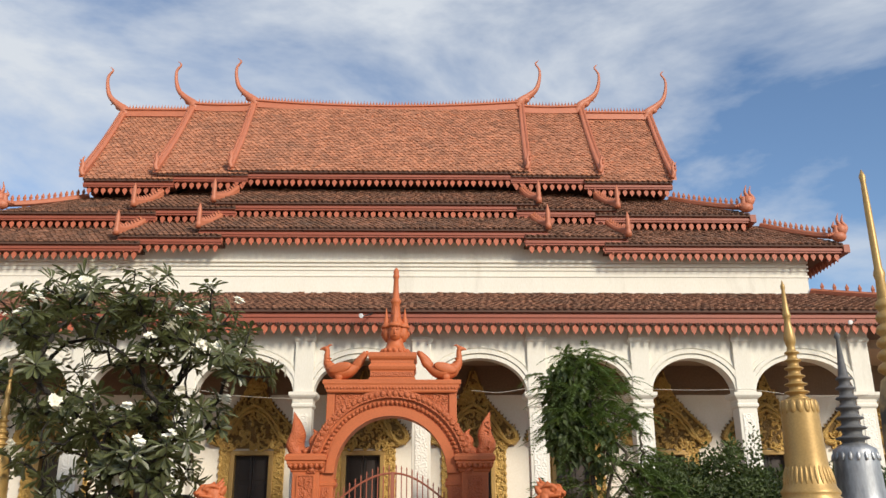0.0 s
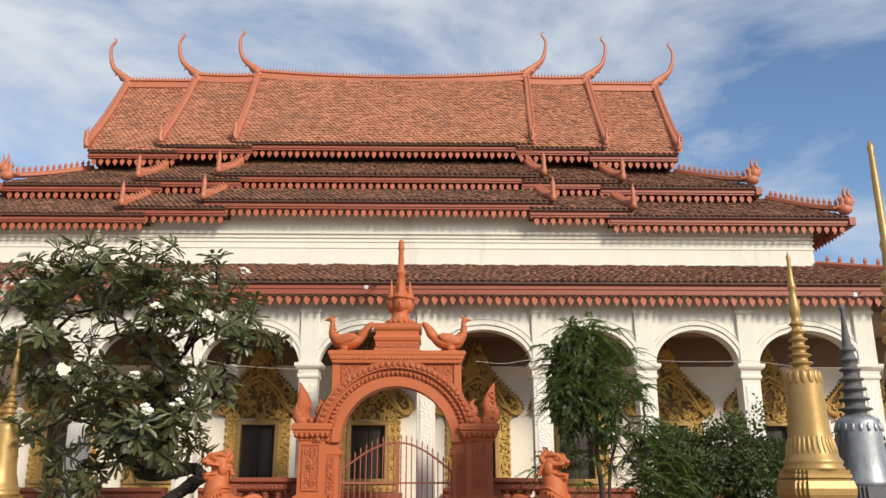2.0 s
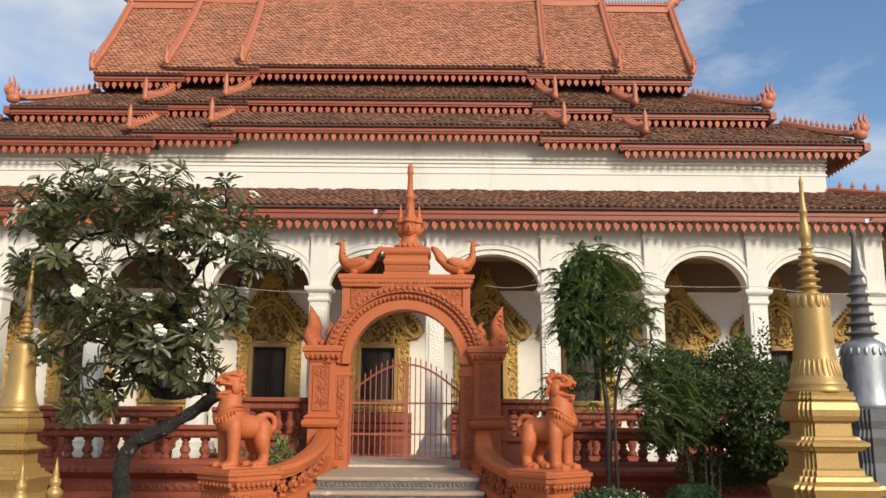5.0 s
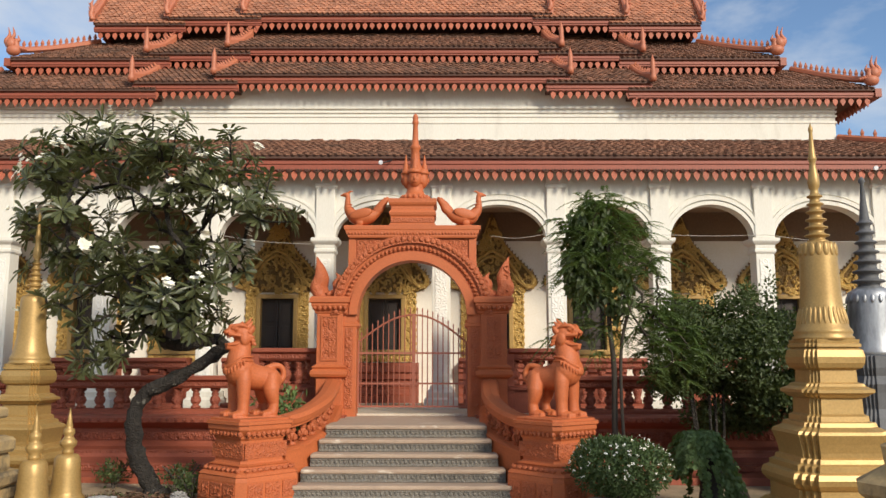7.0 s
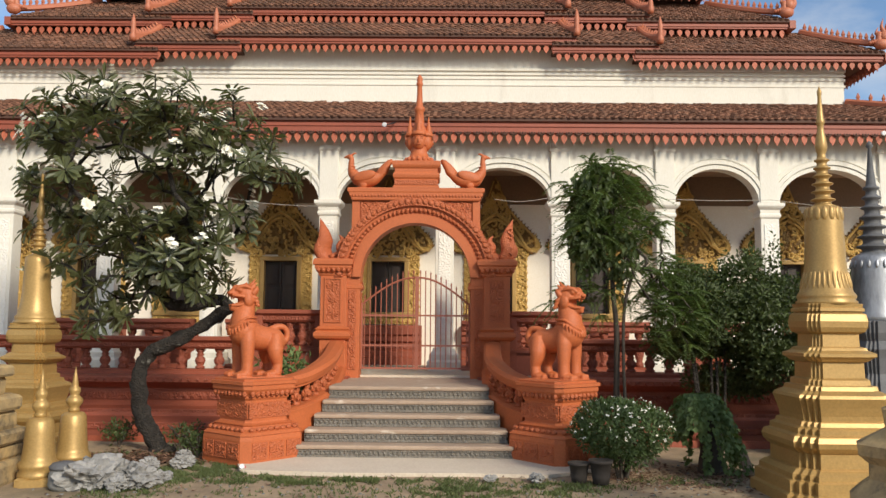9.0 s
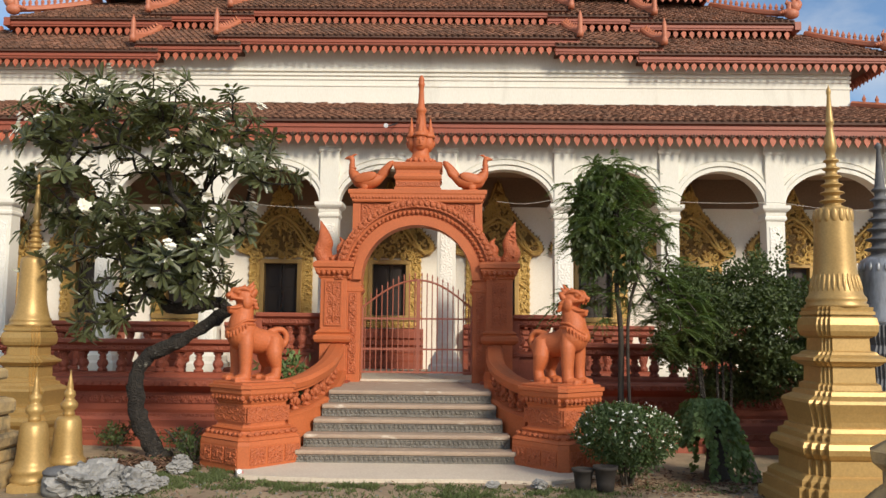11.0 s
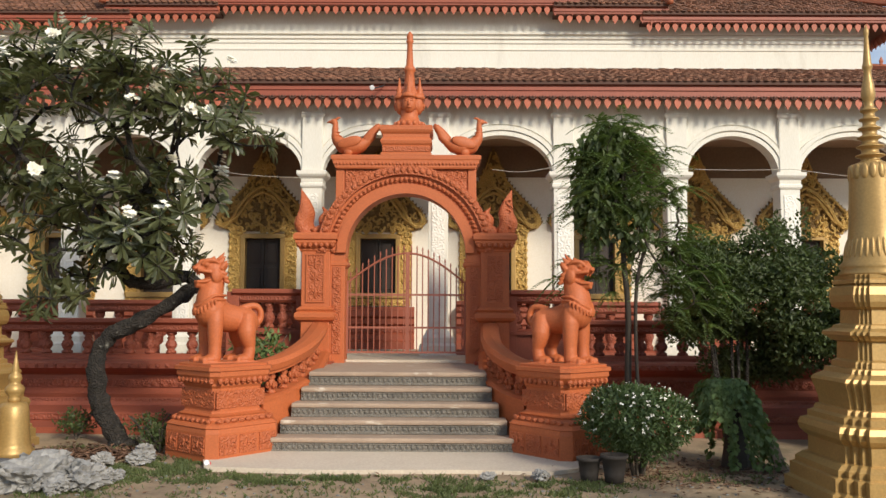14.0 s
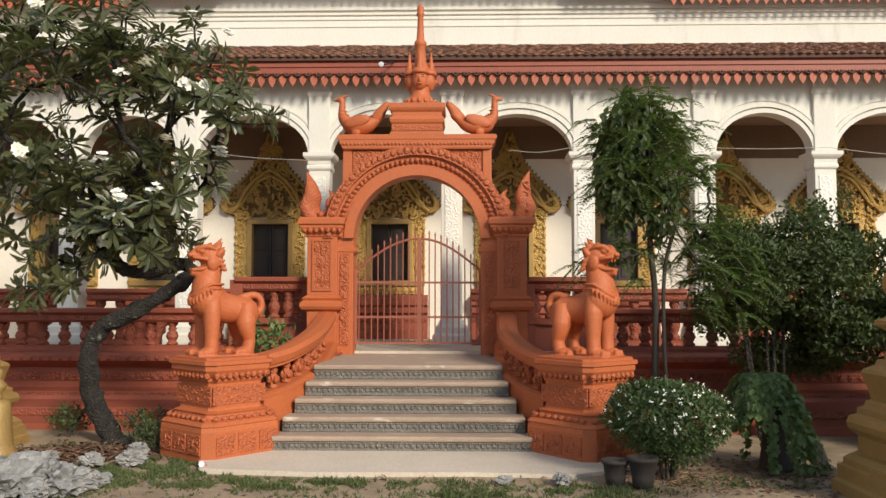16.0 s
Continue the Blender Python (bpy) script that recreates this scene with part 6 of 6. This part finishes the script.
def dark_bush():
    rng = random.Random(21)
    t = thing("bush", "large dense dark green bush against the terrace wall", "bush")
    c = (3.75, 0.35)
    nodes = []
    bm = nb()
    for k in range(5):
        a = rng.uniform(-1, 1)
        bm = nb()
        tube(bm, smooth_curve([(c[0] + 0.15 * a, c[1], -0.05), (c[0] + 0.3 * a, c[1], 0.7), (c[0] + 0.4 * a, c[1] + rng.uniform(-0.1, 0.4), 1.9)], 4), [0.024 - 0.001 * i for i in range(9)], 6)
        part("stem", bm, BARK, t)
    # last two lobes are hidden behind the stupas, added to shade the terrace wall
    big = [((3.95, 0.3, 1.75), (0.95, 0.75, 0.62), 30), ((3.35, 0.35, 1.62), (0.36, 0.4, 0.4), 8), ((4.7, 0.2, 1.8), (0.75, 0.7, 0.65), 22), ((4.35, 0.3, 2.35), (0.42, 0.35, 0.28), 7), ((3.45, 0.3, 2.2), (0.45, 0.4, 0.25), 6), ((4.85, 0.1, 1.2), (0.6, 0.5, 0.4), 12), ((4.25, 0.8, 1.1), (0.7, 0.35, 0.5), 20), ((5.8, 0.1, 1.6), (0.7, 0.75, 0.85), 22), ((5.95, 0.0, 0.8), (0.7, 0.8, 0.6), 20)]
    clumps = [((4.62, 0.2, 2.62), (0.10, 0.10, 0.34), 1), ((3.95, 0.2, 2.5), (0.10, 0.10, 0.28), 1), ((4.25, 0.1, 2.6), (0.09, 0.09, 0.22), 1)]
    for c, s, k in big:
        for _ in range(k):
            v = unit(rng) * rng.uniform(0.55, 1.0)
            r = rng.uniform(0.15, 0.30)
            z = c[2] + v.z * s[2]
            # back lobe hangs lower: leaves added to fill the black shade under the bush
            low = 0.25 if c[0] > 5.2 else 0.55 if c[1] > 0.6 else 0.72 if c[0] > 4.6 else 0.88
            if z - r < low:
                z = low + r
            clumps.append(((c[0] + v.x * s[0], c[1] + v.y * s[1], z), (r * 1.2, r * 1.1, r * 0.8), r * r * 60))
    leaf_cloud("leaves", blob_leaves(rng, clumps, 46000, 0.070, 0, 0.35), LEAF_BUSH, t, "short", "dense dark green leaves in clumps")


def clipped_shrub():
    rng = random.Random(31)
    t = thing("flowering_shrub", "round clipped shrub dotted with tiny white flowers", "shrub")
    x, y = 2.02, -1.95
    bm = nb()
    for k in range(7):
        a = rng.uniform(0, 6.28)
        bm = nb()
        tube(bm, smooth_curve([(x + 0.04 * math.cos(a), y + 0.04 * math.sin(a), -0.04), (x + 0.12 * math.cos(a), y + 0.12 * math.sin(a), 0.2), (x + 0.36 * math.cos(a), y + 0.3 * math.sin(a), 0.55)], 3), [0.022 - 0.002 * i for i in range(7)], 5)
        part("stem", bm, BARK_THIN, t)
    lobes = [((x, y, 0.52), (0.56, 0.5, 0.33), 5), ((x - 0.12, y, 0.62), (0.4, 0.4, 0.24), 1.2), ((x + 0.05, y, 0.3), (0.34, 0.34, 0.22), 0.8)]
    leaf_cloud("leaves", blob_leaves(rng, lobes, 7500, 0.05, 0, 0.7), LEAF_BALL, t, "short", "small clipped green leaves")
    fl = []
    for _ in range(170):
        v = unit(rng)
        if v.z < -0.25:
            continue
        p = Vector((x + v.x * 0.57, y + v.y * 0.51, 0.53 + v.z * 0.345))
        for m in range(4):
            a = m * 1.57 + rng.random()
            fl.append((p + unit(rng) * 0.01, unit(rng) + v * 0.3, v, 0.021, 0.017))
    leaf_cloud("blossom", fl, PETAL, t, "short", "tiny white flowers")


def vine_mound():
    rng = random.Random(41)
    t = thing("vine_stump", "stump overgrown with hanging green creeper", "plant")
    x, y = 3.15, -1.45
    bm = nb()
    lathe(bm, [(0.16, -0.05), (0.12, 0.2), (0.10, 0.5), (0.09, 0.8), (0.05, 0.86)], 12, Matrix.Translation((x, y, 0)))
    part("stump", bm, BARK_THIN, t)
    slab_bm = box(nb(), -0.05, 0.05, -0.015, 0.015, 0, 0.26, 0.005)
    part("board", slab_bm, TREAD, t, "leaning grey board", at=Matrix.Translation((x + 0.36, y - 0.28, 0)) @ Matrix.Rotation(-0.35, 4, "Y"))
    leaves = []
    for _ in range(4200):
        a = rng.uniform(0, 6.283)
        q = rng.random()
        z = 0.86 * (1 - q ** 1.7) + rng.uniform(-0.03, 0.03)
        r = (0.10 + 0.27 * q ** 0.6) * (1 + 0.14 * math.sin(a * 5) + 0.10 * math.sin(a * 9 + 2)) * rng.uniform(0.86, 1.08)
        v = Vector((math.cos(a), math.sin(a), 0))
        if v.x < -0.2 and z < 0.35 or math.sin(a * 4 + 0.6) < -0.6 and z < 0.5:
            continue
        tail = 0.22 * max(0, 0.7 - z) * (1 if v.x > 0 else 0)
        leaves.append(((x - 0.1 + v.x * r + tail, y + v.y * r, max(z, 0.03)), v * 0.6 + Vector((rng.uniform(-0.5, 0.5), rng.uniform(-0.5, 0.5), -0.8)), v + Vector((0, 0, 0.5)) + unit(rng) * 0.7, rng.uniform(0.05, 0.085), rng.uniform(0.045, 0.07)))
    leaf_cloud("leaves", leaves, LEAF_VINE, t, "short", "hanging creeper leaves")


def small_plant(name, label, x, y, z, r, h, n, size, mat, seed, category="plant"):
    rng = random.Random(seed)
    t = thing(name, label, category)
    bm = nb()
    for k in range(6):
        a = rng.uniform(0, 6.28)
        bm = nb()
        tube(bm, smooth_curve([(x, y, z - 0.03), (x + r * 0.4 * math.cos(a), y + r * 0.4 * math.sin(a), z + h * 0.5), (x + r * 0.8 * math.cos(a), y + r * 0.8 * math.sin(a), z + h * 0.9)], 3), [0.008] * 7, 5)
        part("stem", bm, BARK_THIN, t)
    leaf_cloud("leaves", blob_leaves(rng, [((x, y, z + h * 0.55), (r, r, h * 0.5), 1)], n, size, 0, 0.3), mat, t, "short")


plumeria()
feathery_tree()
dark_bush()
clipped_shrub()
vine_mound()
small_plant("leafy_plant", "bright green leafy plant behind the stair rail", -2.35, 1.15, 0.55, 0.42, 0.75, 420, 0.11, LEAF_FEATHER, 3)
small_plant("leafy_plant", "low green weed beside the terrace wall", -4.35, 0.05, 0.0, 0.26, 0.36, 300, 0.06, LEAF_BUSH, 4)
small_plant("leafy_plant", "low green weed at the foot of the pedestal", -3.05, -0.75, 0.0, 0.24, 0.28, 260, 0.06, LEAF_BUSH, 6)
small_plant("leafy_plant", "low green weed beside the crooked trunk", -3.35, -0.25, 0.0, 0.3, 0.36, 280, 0.06, LEAF_BUSH, 7)


# ---------------- ground cover and small things ----------------
def grass():
    rng = random.Random(55)
    blades = []
    patches = [(-2.9, -1.75, 0.75, 0.28, 1500), (-1.5, -2.25, 1.0, 0.2, 480), (-0.1, -2.25, 0.8, 0.2, 330), (0.9, -2.4, 0.7, 0.22, 300), (-0.8, -2.8, 1.8, 0.4, 420), (0.8, -3.1, 1.6, 0.4, 300), (-3.1, -2.9, 0.5, 0.3, 500), (-2.6, -1.15, 0.5, 0.25, 500), (1.5, -2.35, 0.6, 0.14, 500), (2.7, -2.1, 0.6, 0.2, 350), (-3.8, -0.6, 0.6, 0.25, 300), (-2.65, -1.45, 0.55, 0.5, 2200), (-2.2, -2.1, 0.7, 0.3, 800), (-1.3, -2.25, 0.7, 0.2, 800), (-0.2, -2.2, 0.8, 0.18, 350), (0.25, -2.7, 0.5, 0.3, 1100), (1.2, -2.6, 0.5, 0.3, 700), (-3.0, -2.2, 0.4, 0.3, 900)]
    for x, y, rx, ry, n in patches:
        for _ in range(n):
            a, s = rng.uniform(0, 6.283), rng.random() ** 0.6
            p = (x + rx * s * math.cos(a) + rng.gauss(0, 0.07), y + ry * s * math.sin(a) + rng.gauss(0, 0.06))
            if noise.noise((p[0] * 4.5, p[1] * 4.5, 3.0)) < rng.uniform(-0.3, 0.25) or (-1.98 < p[1] and -1.9 < p[0] < 1.1):
                continue
            z = ground_height(*p) - 0.004
            for _k in range(2):
                blades.append(((p[0], p[1], z), (rng.uniform(-1, 1), rng.uniform(-1, 1), rng.uniform(0.35, 1.4)), unit(rng), rng.uniform(0.025, 0.065), rng.uniform(0.008, 0.018)))
    tagged(leaf_cloud("grass", blades, GRASS, None, "short"), "short patchy grass and weeds on bare earth", "grass", kind="stuff")
    lit = []
    for _ in range(900):
        x, y = rng.gauss(-3.75, 0.42), rng.gauss(-0.95, 0.25)
        lit.append(((x, y, ground_height(x, y) + rng.uniform(0.005, 0.03)), (rng.uniform(-1, 1), rng.uniform(-1, 1), rng.uniform(-0.1, 0.25)), (0, 0, 1), rng.uniform(0.06, 0.14), rng.uniform(0.03, 0.05)))
    for _ in range(500):
        x, y = rng.uniform(-4, 4.5), rng.uniform(-4, -0.9)
        if -2.2 < x < 1.5 and y > -1.95:
            continue
        lit.append(((x, y, ground_height(x, y) + 0.006), (rng.uniform(-1, 1), rng.uniform(-1, 1), 0.1), (0, 0, 1), rng.uniform(0.03, 0.08), rng.uniform(0.02, 0.035)))
    for _ in range(700):
        x, y = rng.gauss(2.7, 0.7), rng.gauss(-1.9, 0.4)
        lit.append(((x, y, ground_height(x, y) + rng.uniform(0.004, 0.02)), (rng.uniform(-1, 1), rng.uniform(-1, 1), rng.uniform(-0.1, 0.25)), (0, 0, 1), rng.uniform(0.03, 0.09), rng.uniform(0.02, 0.04)))
    tagged(leaf_cloud("leaf_litter", lit, LITTER, None, "short"), "brown fallen leaves scattered under the tree", "leaves", kind="stuff")
    bm = nb()
    for _ in range(700):
        x, y = rng.uniform(-4.2, 4.2), rng.uniform(-4.2, -1.0)
        if -2.3 < x < 1.6 and y > -2.0:
            continue
        r = rng.uniform(0.006, 0.022)
        bmesh.ops.create_icosphere(bm, subdivisions=1, radius=r, matrix=Matrix.Translation((x, y, ground_height(x, y) + r * 0.2)) @ Matrix.Diagonal((rng.uniform(0.8, 1.5), 1, 0.6, 1)))
    tagged(part("gravel", bm, GREY_STONE), "loose gravel and crumbs of stone on the ground", "gravel", kind="stuff")


grass()


def rock(x, y, r, seed, mat=None, flat=0.65):
    """A pitted, fissured lump of limestone."""
    bm = nb()
    bmesh.ops.create_icosphere(bm, subdivisions=4, radius=1.0)
    sh = Vector((seed * 3.1, seed * 1.7, 0))
    for v in bm.verts:
        n = v.co
        k = 1.05 + 0.40 * noise.noise(n * 1.6 + sh) - 0.55 * abs(noise.noise(n * 2.6 + sh)) + 0.22 * noise.noise(n * 7 + sh) + 0.07 * noise.noise(n * 15 + sh)
        v.co = Vector((n.x * r * 1.25 * k, n.y * r * k, n.z * r * flat * k))
    return tagged(part("rock", bm, mat or PALE_ROCK, at=Matrix.Translation((x, y, r * flat * 0.5)) @ Matrix.Rotation(seed, 4, "Z")), "rough pitted pale grey rock lying on the ground", "rock", "rocks by the small stupas")


for i, (x, y, r) in enumerate(((-3.50, -2.62, 0.30), (-3.12, -2.62, 0.22), (-3.08, -2.5, 0.14), (-3.42, -2.78, 0.13), (-3.2, -2.85, 0.12), (-2.95, -2.35, 0.1), (-3.0, -2.68, 0.09), (-3.65, -2.35, 0.1), (-3.35, -1.55, 0.1), (-3.0, -1.45, 0.12), (-3.15, -0.95, 0.1), (-3.9, -1.3, 0.08), (0.55, -2.2, 0.06), (1.05, -2.2, 0.08))):
    rock(x, y, r, i + 1)


def jar(x, y):
    t = thing("stone_jar", "small grey stone jar with a dark rounded lid", "jar", at=Matrix.Translation((x, y, 0)))
    part("body", lathe(nb(), [(0.14, -0.03), (0.16, 0.02), (0.155, 0.12), (0.14, 0.17), (0.13, 0.18)], 20), GREY_STONE, t, smooth=True)
    part("lid", lathe(nb(), [(0.15, 0.175), (0.155, 0.2), (0.12, 0.235), (0.05, 0.25)], 20), DARKSTONE, t, "dark rounded lid", smooth=True)


jar(-3.78, -2.75)
bm = box(nb(), -0.14, 0.14, -0.09, 0.09, -0.01, 0.13, 0.012)
tagged(part("stone_block", bm, GREY_STONE, at=Matrix.Translation((-3.72, -2.42, 0)) @ Matrix.Rotation(0.3, 4, "Z")), "grey cut stone block lying beside the jar", "stone")


def pot(x, y, r, h, seed):
    t = thing("flower_pot", "dark clay flower pot on the ground", "pot", at=Matrix.Translation((x, y, 0)), group="pots by the shrub")
    part("body", lathe(nb(), [(r * 0.72, -0.01), (r * 0.8, h * 0.3), (r * 0.95, h * 0.85), (r * 1.08, h * 0.86), (r * 1.1, h), (r * 0.95, h), (r * 0.9, h * 0.85)], 20), CLAY, t, smooth=True)
    part("soil", lathe(nb(), [(r * 0.88, h * 0.8), (r * 0.88, h * 0.84), (0.02, h * 0.88)], 16), GROUND, t)


pot(1.50, -2.22, 0.11, 0.2, 1)
pot(1.72, -2.30, 0.12, 0.24, 2)

# a dropped plastic cup
cup = thing("plastic_cup", "crumpled white plastic cup with a red base", "cup", at=Matrix.Translation((-2.24, -1.70, 0.03)) @ Matrix.Rotation(1.2, 4, "X"))
part("body", lathe(nb(), [(0.02, -0.03), (0.028, 0.03), (0.028, 0.032), (0.016, 0.03)], 12), LAMPGLASS, cup)
part("base", lathe(nb(), [(0.027, -0.045), (0.028, -0.028)], 12), CLOTH_RED, cup)


# ---------------- eave lights and cables ----------------
def floodlight(x, y, z, turn):
    t = thing("floodlight", "small round white floodlight under the eave", "lamp", at=Matrix.Translation((x, y, z)) @ Matrix.Rotation(turn, 4, "Z"), group="eave floodlights")
    part("head", lathe(nb(), [(0.02, -0.05), (0.036, -0.02), (0.04, 0.02), (0.03, 0.025)], 14, Matrix.Rotation(radians(100), 4, "X")), LAMPGLASS, t, "white lamp head")
    part("bracket", tube(nb(), smooth_curve([(0, 0.02, 0), (0.08, 0.05, 0.02), (0.16, 0.1, 0.06), (0.2, 0.18, 0.1)], 4), [0.012] * 13, 6), BLACK, t, "black arm")


floodlight(-1.05, 2.82, 5.12, 0.1)
floodlight(7.6, 2.82, 5.02, 0.0)


def cable(points, name="cable"):
    return tagged(part(name, tube(nb(), smooth_curve(points, 8), [0.005] * (8 * (len(points) - 1) + 1), 5), CABLE), "thin pale cable slung along the arcade", "cable", "arcade cables")


cable([(-4.2, 3.37, 3.95), (-3.2, 3.36, 3.80), (-2.1, 3.34, 3.74)])
cable([(0.9, 3.36, 3.90), (1.4, 3.34, 3.86), (2.09, 3.34, 3.97)])
cable([(3.97, 3.34, 3.92), (4.9, 3.34, 3.90), (5.84, 3.34, 3.92)])
cable([(5.84, 3.34, 3.92), (6.9, 3.34, 3.80), (7.99, 3.34, 3.82)])
